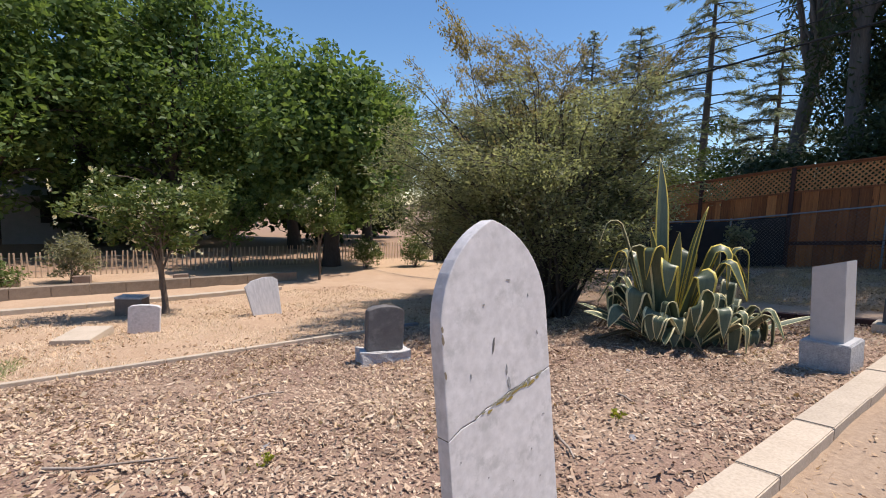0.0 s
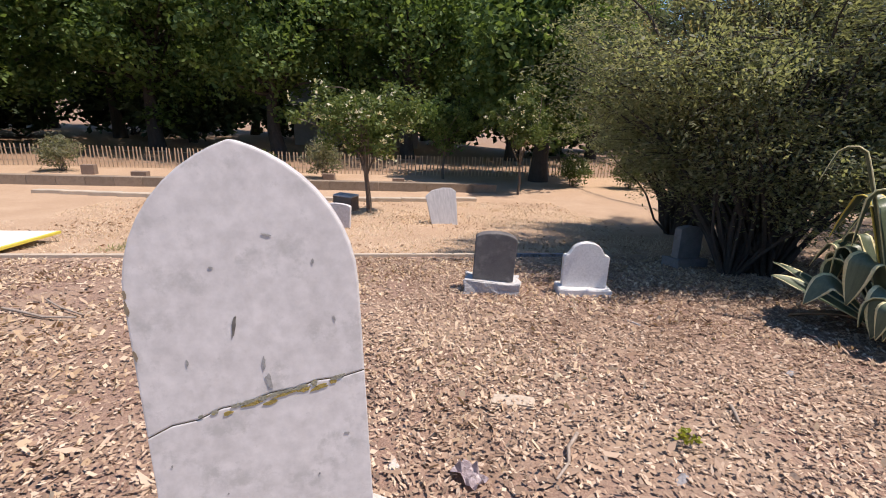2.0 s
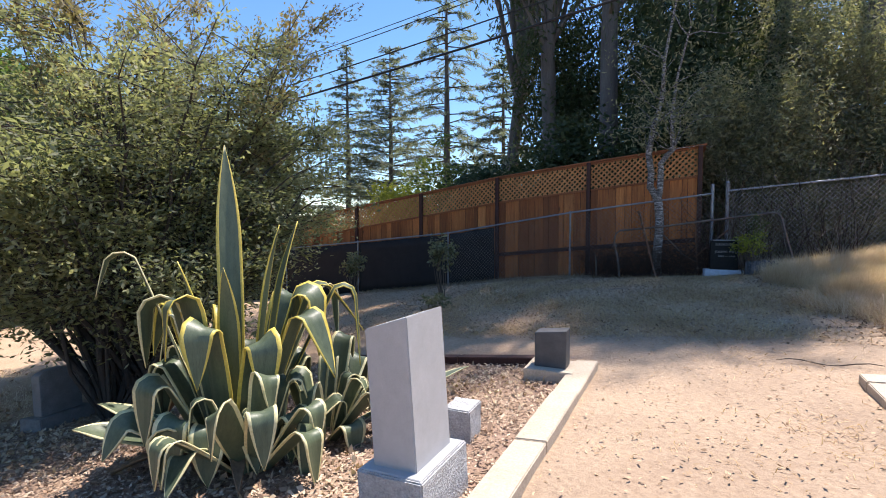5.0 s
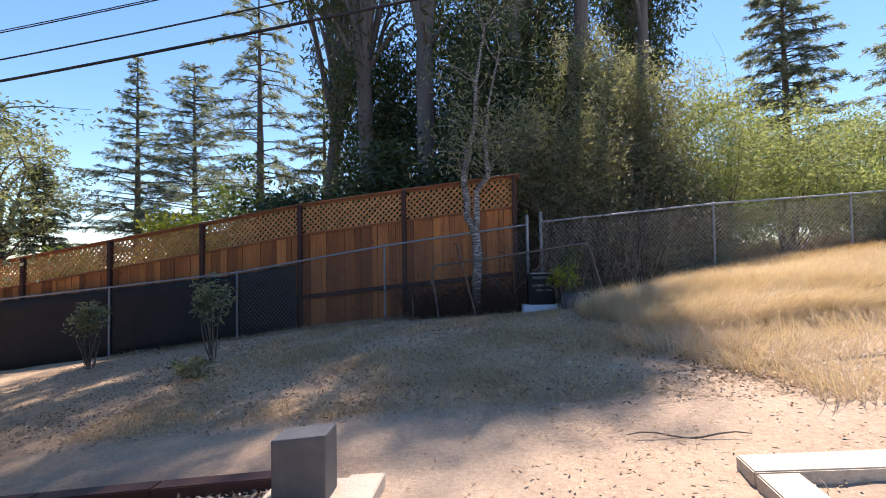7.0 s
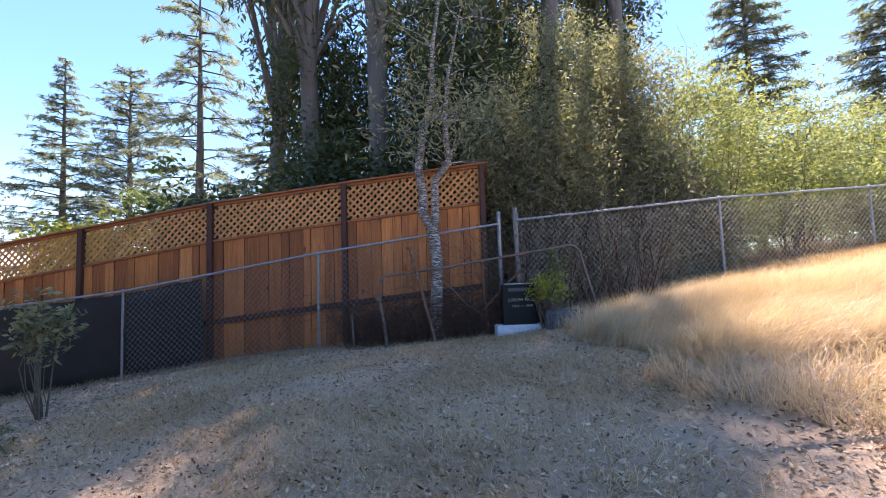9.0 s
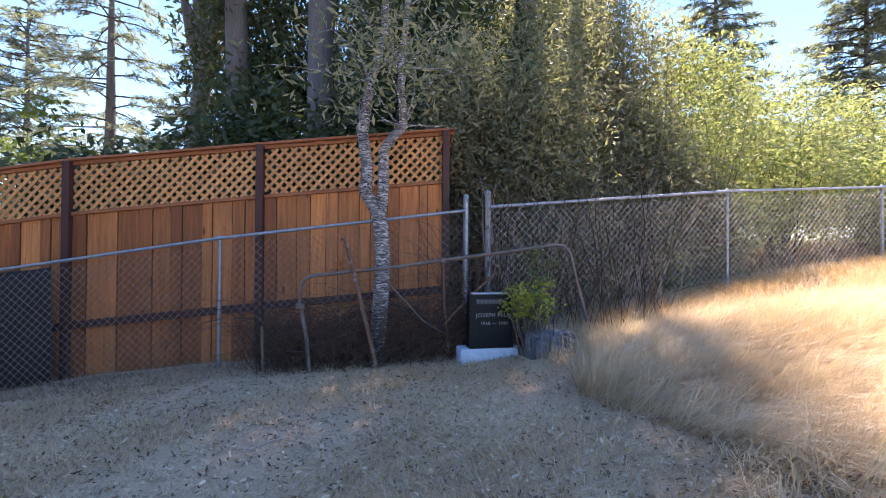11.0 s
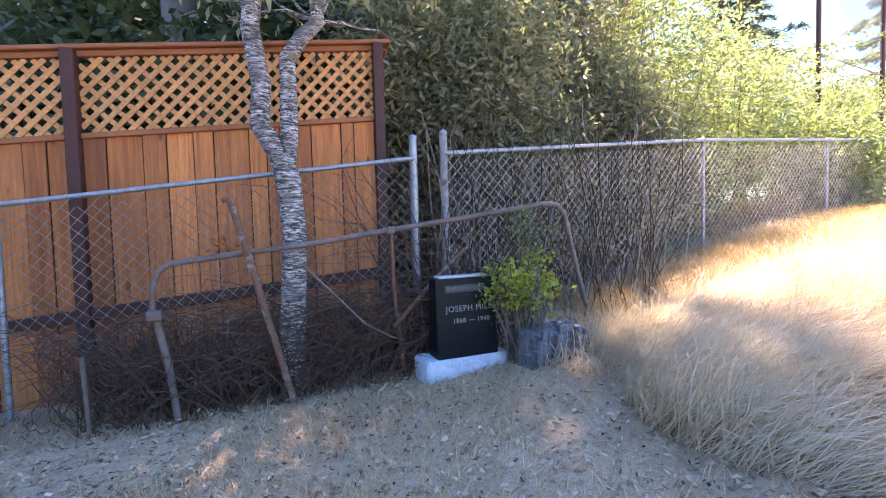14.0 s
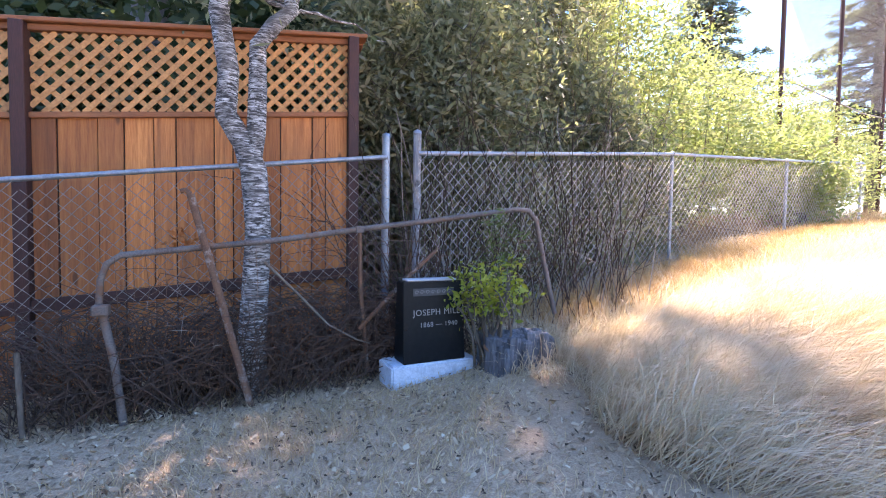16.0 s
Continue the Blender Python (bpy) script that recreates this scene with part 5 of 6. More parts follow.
tube("bar", [(-0.80, -1.02, 0.12), (-0.97, -1.01, 0.80), (-1.165, -1.0, 1.57)], 0.026, M_RUST, p, sides=5)
tube("hook", [(-1.165, -1.0, 1.57), (-1.19, -1.0, 1.595), (-1.22, -1.0, 1.585)], 0.017, M_RUST, p, sides=5)
p = thing("short_stake", Matrix(), "short pale weathered wooden stake in litter", "stake")
tube("stake", [(-2.06, -1.0, 0.1), (-2.08, -1.0, 0.61)], 0.016, M_BARK, p, sides=5)
p = thing("dead_branch", Matrix(), "thin pale dead branch leaning on the gate wire", "branch")
tube("branch", [(-0.72, -1.0, 1.13), (-0.5, -1.0, 0.9), (-0.3, -1.0, 0.68), (-0.1, -1.0, 0.56), (0.0, -0.98, 0.52)], [0.011, 0.010, 0.009, 0.007, 0.004], M_BARK, p, sides=5)
p = thing("dead_branch", Matrix(), "long crooked dead stick lying on dry earth", "branch")
pts = [(0.55 + 0.72 * u, -6.92 - 0.1 * u, gz(0.55 + 0.72 * u, -6.95) + 0.02 + 0.02 * math.sin(u * 9)) for u in np.linspace(0, 1, 9)]
tube("branch", pts, [0.003, 0.005, 0.006, 0.006, 0.006, 0.007, 0.006, 0.005, 0.003], M_BARK, p, sides=5)


def stump():
    top = thing("old_stump", pose(1.07, -1.25, gz(1.07, -1.25) - 0.02), "grey weathered square stump split with deep cracks", "stump")
    rng = np.random.default_rng(9)
    core = wear(box(-0.26, 0.26, -0.15, 0.17, -0.06, 0.25, 0.02, 1), 0.03, 7, 3)
    part("core", core, M_STUMP, top)
    for k in range(44):
        x, y = rng.uniform(-0.25, 0.25), rng.choice((rng.uniform(-0.17, -0.12), rng.uniform(-0.15, 0.17)))
        w = rng.uniform(0.012, 0.034)
        h = rng.uniform(0.19, 0.29) - 0.15 * abs(x) ** 1.5
        bm = box(x - w, x + w, y - w * 0.8, y + w * 0.8, -0.05, h, 0.008)
        part("splinter", wear(bm, 0.012, 9, 1), M_STUMP, top)


stump()


def corner_shrub():
    rng = np.random.default_rng(61)
    top = thing("corner_shrub", pose(0.88, -1.2, gz(0.88, -1.2)), "small yellow-green shrub with pale bare stems by the black headstone", "shrub")
    wood, cen = [], []
    for k in range(32):
        a = rng.uniform(0, 6.283)
        r = rng.uniform(0.05, 0.34)
        z = rng.uniform(0.42, 0.78)
        q = (math.cos(a) * r, math.sin(a) * r * 0.7, z)
        wood.append(limb_np(rng, (rng.normal() * 0.05, rng.normal() * 0.05, -0.02), q, 0.014, 0.005, 0.05, 5))
        cen.append(np.array(q) + rng.normal(size=(26, 3)) * (0.055, 0.055, 0.05))
    v, f = join_np(wood)
    mesh_np("stem", v, f, M_BARK, top, "", True)
    v, f = leaves_np(rng, np.concatenate(cen), 0.062, 0.026, 1.0)
    mesh_np("foliage", v, f, M_BRIGHT, top)
    cen = [np.array((0.12 + rng.normal() * 0.07, 0.12 + rng.normal() * 0.05, z)) + rng.normal(size=(14, 3)) * 0.05 for z in np.linspace(0.5, 1.15, 24)]
    v, f = leaves_np(rng, np.concatenate(cen), 0.085, 0.012, 0.2)
    mesh_np("needle_foliage", v, f, M_OLEANDER, top, "narrow green upright leaves")
    bm = bmesh.new()
    bmesh.ops.create_cone(bm, cap_ends=True, segments=20, radius1=0.085, radius2=0.11, depth=0.18)
    pot = thing("terracotta_pot", pose(0.90, -1.28, gz(0.9, -1.28) + 0.07, 8, 6, 0), "small terracotta plant pot half hidden in grass", "plant pot")
    part("pot", bm, surface("terracotta", (0.20, 0.10, 0.06), (0.32, 0.17, 0.10), 9, 0.9), pot)
    v, f = tube_np([(0.112 * math.cos(a), 0.112 * math.sin(a), 0.09) for a in np.linspace(0, 6.283, 21)], [0.012] * 21, 6)
    mesh_np("rim", v, f, surface("terracotta_rim", (0.22, 0.11, 0.065), (0.33, 0.18, 0.105), 9, 0.9), pot, "", True)


corner_shrub()


M_BRAMBLE = surface("dry_bramble", (0.022, 0.011, 0.008), (0.10, 0.054, 0.036), 9, 0.9, 50, 0.6, 0.01)


def dead_cane(x, y, dx, h, r):
    top = thing("dead_cane", Matrix(), "long bleached dead cane leaning behind the wire", "branch", "dead canes behind the wire")
    g = gz(x, y)
    pts = [(x + dx * u + 0.03 * math.sin(u * 7 + x * 9), y + 0.02 * math.sin(u * 5), g - 0.03 + h * u - 0.06 * math.sin(u * 3)) for u in np.linspace(0, 1, 9)]
    tube("cane", pts, [r * (1 - 0.5 * k / 8) for k in range(9)], M_CANE, top, sides=5)


for row in ((2.35, 0.25, -0.95, 1.85, 0.020), (1.25, 0.35, 0.02, 1.6, 0.021), (1.9, 0.5, -0.7, 1.9, 0.012), (0.75, 0.3, -0.25, 2.1, 0.010), (1.0, 0.4, -0.5, 2.3, 0.011), (1.5, 0.45, -0.35, 2.4, 0.010), (0.5, 0.3, 0.25, 2.2, 0.009), (1.7, 0.6, 0.35, 2.0, 0.010), (2.7, 0.6, -0.4, 1.7, 0.010), (0.62, 0.25, 0.5, 2.0, 0.009), (3.2, 0.7, 0.3, 1.5, 0.009), (0.9, 0.3, 0.15, 1.9, 0.008), (2.1, 0.5, 0.15, 2.2, 0.009)):
    dead_cane(*row)


def brambles():
    rng = np.random.default_rng(62)
    stems, pale = [], []
    for k in range(1150):
        x = rng.uniform(-2.2, 2.8) if k % 3 else rng.uniform(-1.9, 0.9)
        y = rng.uniform(-1.0, -0.35) if x < 0.6 else rng.uniform(-0.8, 0.9)
        h = rng.uniform(0.15, 0.75) if x < 0.3 else rng.uniform(0.4, 2.2) * (0.5 if k % 3 == 0 else 1)
        p = np.array((x, y, gz(x, y) - 0.02))
        (pale if x > 0.6 and k % 4 == 0 else stems).append(limb_np(rng, p, p + (rng.normal() * 0.6, rng.normal() * 0.12, h), 0.005, 0.002, 0.25, 3))
    for k in range(760):
        x, y = rng.uniform(-2.3, 0.9), rng.uniform(-0.98, -0.5)
        c, r = rng.uniform(0.08, 0.55), rng.uniform(0.08, 0.26)
        a0 = rng.uniform(0, 6.283)
        arch = [(x + r * math.cos(a), y + rng.normal() * 0.015, gz(x, y) + max(0.0, c + r * 0.8 * math.sin(a))) for a in np.linspace(a0, a0 + rng.uniform(1.5, 4.0), 9)]
        stems.append(tube_np(arch, [0.0035] * 9, 3))
    v, f = join_np(stems)
    tagged(mesh_np("bramble_stems", v, f, M_BRAMBLE), "tangle of thin bare grey-brown stems along the fence", "brambles", kind="stuff")
    v, f = join_np(pale)
    tagged(mesh_np("bleached_canes", v, f, M_CANE), "thicket of thin bleached canes behind the chain-link", "brambles", kind="stuff")


brambles()

# ---- kerbs ----
KERB = thing("grave_kerb", Matrix(), "pale concrete kerb strip edging the mulched plot", "kerb", kind="structure")


def kerb_piece(x0, x1, y0, y1, lift, parent, mat=None):
    cx, cy = (x0 + x1) / 2, (y0 + y1) / 2
    bm = box(x0 - cx, x1 - cx, y0 - cy, y1 - cy, -0.2, lift, 0.007, 2)
    for v in bm.verts:
        v.co.z += gz(cx + v.co.x, cy + v.co.y) - gz(cx, cy)
    ob = part("kerb_stone", bm, mat or M_CONCRETE, parent)
    ob.matrix_basis = pose(cx, cy, gz(cx, cy))


for k in range(10):
    kerb_piece(-1.15, -0.935, -16.6 + k * 0.92, -16.6 + k * 0.92 + 0.916, 0.075 + 0.006 * (k % 3), KERB)
BORDER = thing("border_kerb", Matrix(), "thin weathered kerb between mulch and dry grass", "kerb", kind="structure")
for k in range(9):
    kerb_piece(-7.22, -7.08, -20.0 + k * 1.0, -20.0 + k * 1.0 + 0.99, 0.05, BORDER, M_WOODGREY if k == 8 else M_CONCRETE)
# near-black pieces drawing the shadow line behind the graves as solid geometry
SHADOW_STRIP = thing("shadow_line_strip", Matrix(), "dark strip in place of a shadow line behind the graves", "kerb", kind="structure")
for k in range(3):
    kerb_piece(-4.3 + k * 0.92, -4.3 + k * 0.92 + 0.91, -7.42, -7.30, 0.09, SHADOW_STRIP, M_POST)
SIDE = thing("neighbour_kerb", Matrix(), "pale concrete kerb of the neighbouring plot", "kerb", kind="structure")
for k in range(4):
    kerb_piece(1.02 + 0.9 * k, 1.02 + 0.9 * k + 0.89, -7.55, -7.36, 0.07, SIDE)
for k in range(6):
    kerb_piece(1.02, 1.22, -7.56 - 0.9 * (k + 1), -7.57 - 0.9 * k, 0.07, SIDE)

LOW = thing("low_garden_wall", Matrix(), "low curved grey concrete garden wall with pale top", "wall", kind="structure")
for k in range(16):
    u = k / 16
    kerb_piece(-16.9 + 0.8 * math.sin(u * 3), -16.5 + 0.8 * math.sin(u * 3), -25 + k * 0.9, -25 + k * 0.9 + 0.89, 0.12, LOW)
WALL = thing("retaining_wall", Matrix(), "long low brown stone retaining wall", "wall", kind="structure")
for k in range(26):
    kerb_piece(-18.9, -18.5, -34 + k * 0.95, -34 + k * 0.95 + 0.94, 0.34, WALL, surface("brown_wall_stone", (0.20, 0.15, 0.11), (0.31, 0.25, 0.19), 5, 0.9, random_tint=0.15) if k == 0 else bpy.data.materials["brown_wall_stone"])
for x, y, w, h, rz in ((-21.2, -16.2, 0.5, 0.3, 80), (-21.4, -18.2, 0.6, 0.28, 85), (-21.0, -20.4, 0.55, 0.3, 95), (-20.4, -23.5, 0.6, 0.32, 85), (-21.6, -26.0, 0.5, 0.4, 90), (-20.2, -13.2, 0.5, 0.3, 90)):
    t = thing("small_marker", pose(x, y, gz(x, y), 0, 0, rz), "small brown stone marker near the lath fence", "grave marker", "small far markers")
    base_block(w, 0.3, h, t, bpy.data.materials["brown_stone"], "block")

t = thing("plywood_sheet", pose(-8.0, -21.3, gz(-8.0, -21.3) + 0.12, 0, -5, 0), "large pale board with yellow edge lying in dry grass", "board")
part("sheet", box(-0.72, 0.72, -1.75, 1.75, -0.02, 0.02, 0.004), M_PAPER, t)
part("edge", box(-0.72, 0.72, 1.752, 1.80, -0.022, 0.024, 0.004), M_YELLOW, t, "yellow edging")

# ---- lath fence, road and house far off ----
LATH = thing("lath_fence", Matrix(), "long weathered wooden lath fence of thin pickets", "fence")
me = None
for k in range(250):
    y = -46 + k * 0.185
    x = -24.0 + 0.25 * math.sin(y * 0.3)
    if me is None:
        first = part("picket", box(-0.012, 0.012, -0.026, 0.026, 0.0, 1.0, 0.004), M_LATH, LATH)
        me, ob = first.data, first
    else:
        ob = new("picket", me)
        ob.parent = LATH
    ob.matrix_basis = pose(x, y, gz(x, y) - 0.02, random.uniform(-3, 3), random.uniform(-2, 2), 0)
for z in (0.25, 0.78):
    tube("wire", [(-24.0 + 0.25 * math.sin(y * 0.3), y, gz(-24, y) + z) for y in np.arange(-46, 0.5, 1.0)], 0.008, M_WIRE, LATH, sides=4)

H = thing("grey_house", pose(-43.0, -15.6, gz(-43, -15.6) + 0.5, 0, 0, 0), "low grey house half hidden behind trees", "house")
part("wall", box(-3, 3, -5, 5, -0.9, 2.7), M_HOUSE, H)
bm = bmesh.new()
vs = [bm.verts.new(c) for c in ((-3.6, -5.5, 2.6), (3.6, -5.5, 2.6), (3.6, 5.5, 2.6), (-3.6, 5.5, 2.6), (0, -5.5, 4.1), (0, 5.5, 4.1))]
for q in ((0, 1, 4), (3, 5, 2), (1, 2, 5, 4), (0, 4, 5, 3), (0, 3, 2, 1)):
    bm.faces.new([vs[i] for i in q])
part("roof", bm, M_ROOF, H, "grey shingle roof")
for y in (-2.5, 1.6):
    w = part("window", box(2.98, 3.03, y - 0.6, y + 0.6, 0.9, 1.9, 0.01), bpy.data.materials["polished_black_granite"], H, "dark window")
    part("frame", box(3.0, 3.05, y - 0.68, y + 0.68, 1.9, 1.98, 0.005), M_PALESTONE, w)

# ---- tall net fence on the right ----
NET = thing("tall_net_fence", Matrix(), "tall green-grey sports net fence on steel posts", "fence")
for k in range(4):
    x, y = 10.3 + 3.0 * k, 3.4 + 0.6 * k
    tube("post", [(x, y, gz(x, y) - 0.2), (x, y, 9.4)], 0.05, M_POST, NET, sides=8)
wires = []
for k in range(230):
    u = k * 0.07
    for d in (1, -1):
        a, b = u - 2.1 if d > 0 else u + 2.1, u + 2.1 if d > 0 else u - 2.1
        a, b = max(0, min(9, a)), max(0, min(9, b))
        if abs(a - b) < 0.1:
            continue
        za = 5.0 + (a - (u - 2.1 * d)) / (4.2 * d) * 4.3
        zb = 5.0 + (b - (u - 2.1 * d)) / (4.2 * d) * 4.3
        wires.append(tube_np([(10.3 + a, 3.4 + a * 0.2, za), (10.3 + b, 3.4 + b * 0.2, zb)], [0.004, 0.004], 3))
v, f = join_np(wires)
tagged(mesh_np("net", v, f, M_WIRE, NET, "diagonal wire net"), kind="stuff")
tube("top_wire", [(10.3, 3.4, 5.0), (14.8, 4.3, 4.8), (19.3, 5.2, 5.0)], 0.02, M_WIRE, NET, sides=4)


# ---- overhead cables ----
def cable(dy, dz, r):
    pts = [(x, -3.41 - 0.036 * x + dy, 5.34 + dz + 0.096 * x + 0.0016 * x * x) for x in np.linspace(-58, 26, 40)]
    top = thing("overhead_cable", Matrix(), "black overhead utility cable", "cable", "overhead cables")
    tube("cable", pts, r, M_CABLE, top, sides=6)


for dy, dz, r in ((0, 0, 0.024), (0.05, 0.42, 0.014), (0.1, 0.95, 0.010), (0.6, 1.35, 0.009)):
    cable(dy, dz, r)


# ---- loose ground cover ----
M_RUSTWEED = leaf_material("rusty_dry_weeds", [(0.30, 0.165, 0.08), (0.52, 0.33, 0.175), (0.70, 0.50, 0.30)], 0.3, 0.85)


def scatter(name, label, category, mat, n, x0, x1, y0, y1, length, width, seed, tilt=0.5, keep=None):
    rng = np.random.default_rng(seed)
    x, y = rng.uniform(x0, x1, n), rng.uniform(y0, y1, n)
    if keep:
        k = keep(x, y, rng)
        x, y = x[k], y[k]
        n = len(x)
    a = rng.uniform(0, 6.283, n)
    d = np.stack([np.cos(a), np.sin(a), rng.normal(size=n) * tilt * 0.5], 1)
    s = np.stack([-np.sin(a), np.cos(a), rng.normal(size=n) * tilt], 1)
    c = np.stack([x, y, land(x, y) + rng.uniform(0.004, 0.03, n)], 1)
    L = (length * rng.uniform(0.4, 1.3, n))[:, None]
    W = (width * rng.uniform(0.5, 1.3, n))[:, None]
    k = rng.uniform(-0.35, 0.35, n)[:, None]
    verts = np.stack([c - d * L / 2, c + s * W / 2 - d * L * k, c + d * L / 2, c - s * W / 2 + d * L * k], 1).reshape(-1, 3)
    tagged(mesh_np(name, verts, np.arange(4 * n).reshape(-1, 4), mat), label, category, kind="stuff")


def blades(name, label, category, mat, n, x0, x1, y0, y1, length, width, seed, lean=0.5, keep=None, comb=(0, 0)):
    rng = np.random.default_rng(seed)
    x, y = rng.uniform(x0, x1, n), rng.uniform(y0, y1, n)
    if keep:
        k = keep(x, y, rng)
        x, y = x[k], y[k]
        n = len(x)
    tuft = np.stack([np.sin(x * 3.1 + 1.7 * np.sin(y * 2.3)), np.cos(y * 2.7 + 1.3 * np.sin(x * 1.9))], 1)
    b = np.stack([x, y, land(x, y) - 0.01], 1)
    L = (length * rng.uniform(0.4, 1.25, n))[:, None]
    d = np.concatenate([rng.normal(size=(n, 2)) * lean + tuft * lean * 0.7 + np.array(comb), np.ones((n, 1))], 1)
    d /= np.linalg.norm(d, axis=1)[:, None]
    d2 = d * (1.3, 1.3, 0.35)
    s = np.stack([rng.normal(size=n), rng.normal(size=n), np.zeros(n)], 1)
    s /= np.linalg.norm(s, axis=1)[:, None]
    m = b + d * L * 0.55
    t = m + d2 * L * 0.5
    w = width * 0.5
    verts = np.stack([b - s * w, b + s * w, m + s * w * 0.8, m - s * w * 0.8, t + s * w * 0.12, t - s * w * 0.12], 1).reshape(-1, 3)
    i = np.arange(n)[:, None] * 6
    faces = np.concatenate([i + np.array([[0, 1, 2, 3]]), i + np.array([[3, 2, 4, 5]])], 0)
    tagged(mesh_np(name, verts, faces, mat), label, category, kind="stuff")


def patchy(x, y, rng, scale=1.3, level=-0.1):
    v = np.sin(x * scale + 1.3 * np.sin(y * scale * 0.8)) * np.cos(y * scale * 1.1 + np.sin(x * scale * 0.6))
    return v + rng.normal(size=len(x)) * 0.4 > level


scatter("wood_chips", "loose brown and tan wood chip mulch", "mulch", M_CHIP, 120000, -7.0, -1.16, -16.8, -7.4, 0.037, 0.017, 201, 0.5, lambda x, y, r: patchy(x, y, r, 1.2, -0.75))
scatter("wood_chips", "thin scattering of wood chips on pinkish earth", "mulch", M_CHIP, 26000, -7.0, -1.16, -24.0, -16.8, 0.05, 0.022, 211, 0.5, lambda x, y, r: patchy(x, y, r, 1.2, -0.6))
scatter("large_chips", "larger pale bark and wood pieces in the mulch", "mulch", M_CHIP, 2600, -7.0, -1.16, -20.0, -7.4, 0.11, 0.03, 212)
scatter("dry_leaves", "large curled pale dry leaves on the mulch", "leaf litter", M_DRYLEAF, 26000, -7.0, -1.16, -22.0, -7.4, 0.058, 0.028, 218, 1.0, lambda x, y, r: patchy(x, y, r, 1.7, 0.0 + np.clip((x + 3.5) * 0.18, -0.5, 0.5)))
scatter("leaf_litter", "dry leaves and bark scraps on bare earth", "leaf litter", M_LITTER, 5000, -0.92, 4.0, -16.0, -6.0, 0.035, 0.016, 202)
scatter("leaf_litter", "dry leaves and twigs in straw grass", "leaf litter", M_LITTER, 16000, -16.0, -7.3, -21.0, -8.0, 0.06, 0.03, 221, 0.8, lambda x, y, r: patchy(x, y, r, 0.9, 0.1))
blades("dry_straw", "flattened dry straw stubble on bare earth", "grass", M_GREYSTRAW, 26000, -0.9, 5.0, -14.0, -5.6, 0.07, 0.006, 222, 1.6, lambda x, y, r: patchy(x, y, r, 1.4, 0.25))
scatter("leaf_litter", "grey-brown dry leaf litter near the fence", "leaf litter", M_LITTER, 34000, -9.0, 2.4, -6.4, -0.8, 0.038, 0.016, 203, 0.6)
blades("dry_grass", "short dry straw-coloured grass", "grass", M_STRAW, 80000, -16.0, -7.2, -22.0, -8.0, 0.09, 0.008, 204, 0.8, lambda x, y, r: patchy(x, y, r))
blades("dry_grass", "tall sun-bleached dry grass on the slope", "grass", M_STRAW, 90000, 0.9, 9.0, -6.6, 1.2, 0.34, 0.0055, 205, 0.55, lambda x, y, r: (x > 1.15 + 0.35 * np.sin(y * 1.7) + np.clip(-y - 3, 0, 2) * 0.25) & patchy(x, y, r, 1.1, -0.75), (-0.25, -0.35))
scatter("pale_litter", "curled pale dry leaves near the fence", "leaf litter", M_DRYLEAF, 7000, -6.0, 2.2, -6.0, -0.5, 0.038, 0.018, 213, 0.7)
scatter("dark_litter", "dark brown rotting leaves near the fence", "leaf litter", M_DARKLEAF, 8500, -6.0, 2.2, -6.0, -0.4, 0.036, 0.016, 214, 0.6)
blades("dry_tufts", "taller tufts of pale dry grass", "grass", M_STRAW, 20000, -15.0, -7.3, -21.0, -9.0, 0.2, 0.008, 215, 0.7, lambda x, y, r: patchy(x, y, r, 1.9, 0.9))
blades("green_weeds", "yellow-green low weeds in dry grass", "weeds", M_LIME, 1500, -9.2, -7.6, -18.4, -16.6, 0.13, 0.012, 216, 0.9)
blades("long_grass", "long flopped pale dry grass beside the stump", "grass", M_STRAW, 70000, 0.95, 4.8, -4.4, -1.2, 0.52, 0.0055, 217, 0.46, lambda x, y, r: (x > 1.12 + 0.16 * np.sin(y * 3.1) + np.clip(-y - 3.3, 0, 2) * 0.5) & patchy(x, y, r, 2.1, -0.5), (0.35, -0.95))
blades("grey_grass", "short grey dry grass in the shade", "grass", M_GREYSTRAW, 120000, -4.5, 2.2, -6.2, -0.45, 0.11, 0.005, 206, 0.9, lambda x, y, r: patchy(x, y, r, 1.6, -0.15) & ((y < -1.15) | (r.random(len(x)) < 0.25)))
blades("fence_weeds", "dry brown weeds along the fence foot", "weeds", M_WEED, 9000, -9.0, 2.5, -1.1, -0.2, 0.15, 0.006, 207, 0.7)
blades("fence_weeds", "tall dry weeds behind the chain-link", "weeds", M_WEED, 26000, 1.5, 18.0, 1.8, 11.0, 0.8, 0.012, 219, 0.8)
blades("fence_weeds", "orange-tan dry weeds along the chain-link foot", "weeds", M_RUSTWEED, 60000, 1.6, 10.0, -0.7, 1.7, 0.36, 0.007, 223, 0.6, lambda x, y, r: np.abs(y + 0.72 - (x - 0.52) * 0.215 + r.normal(size=len(x)) * 0.12) < 0.36)
blades("fence_weeds", "rusty dry weeds under the chain-link", "weeds", M_WEED, 13000, 1.5, 10.0, 0.0, 2.4, 0.30, 0.007, 208, 0.5)


# ---- small loose things on the mulch ----
def twig(points, r, label="thin pale dead twig lying on mulch"):
    top = thing("dead_twig", Matrix(), label, "twig", "twigs on the ground")
    tube("twig", [(x, y, gz(x, y) + 0.025 + 0.012 * (i % 2)) for i, (x, y) in enumerate(points)], [r * (1 - 0.6 * i / len(points)) for i in range(len(points))], M_CANE, top, sides=5)


twig([(-2.12, -13.22), (-2.0, -13.32), (-1.9, -13.36), (-1.78, -13.47)], 0.012)
twig([(-2.3, -12.20), (-2.2, -12.26), (-2.12, -12.30)], 0.013, "short pale wood piece on mulch")
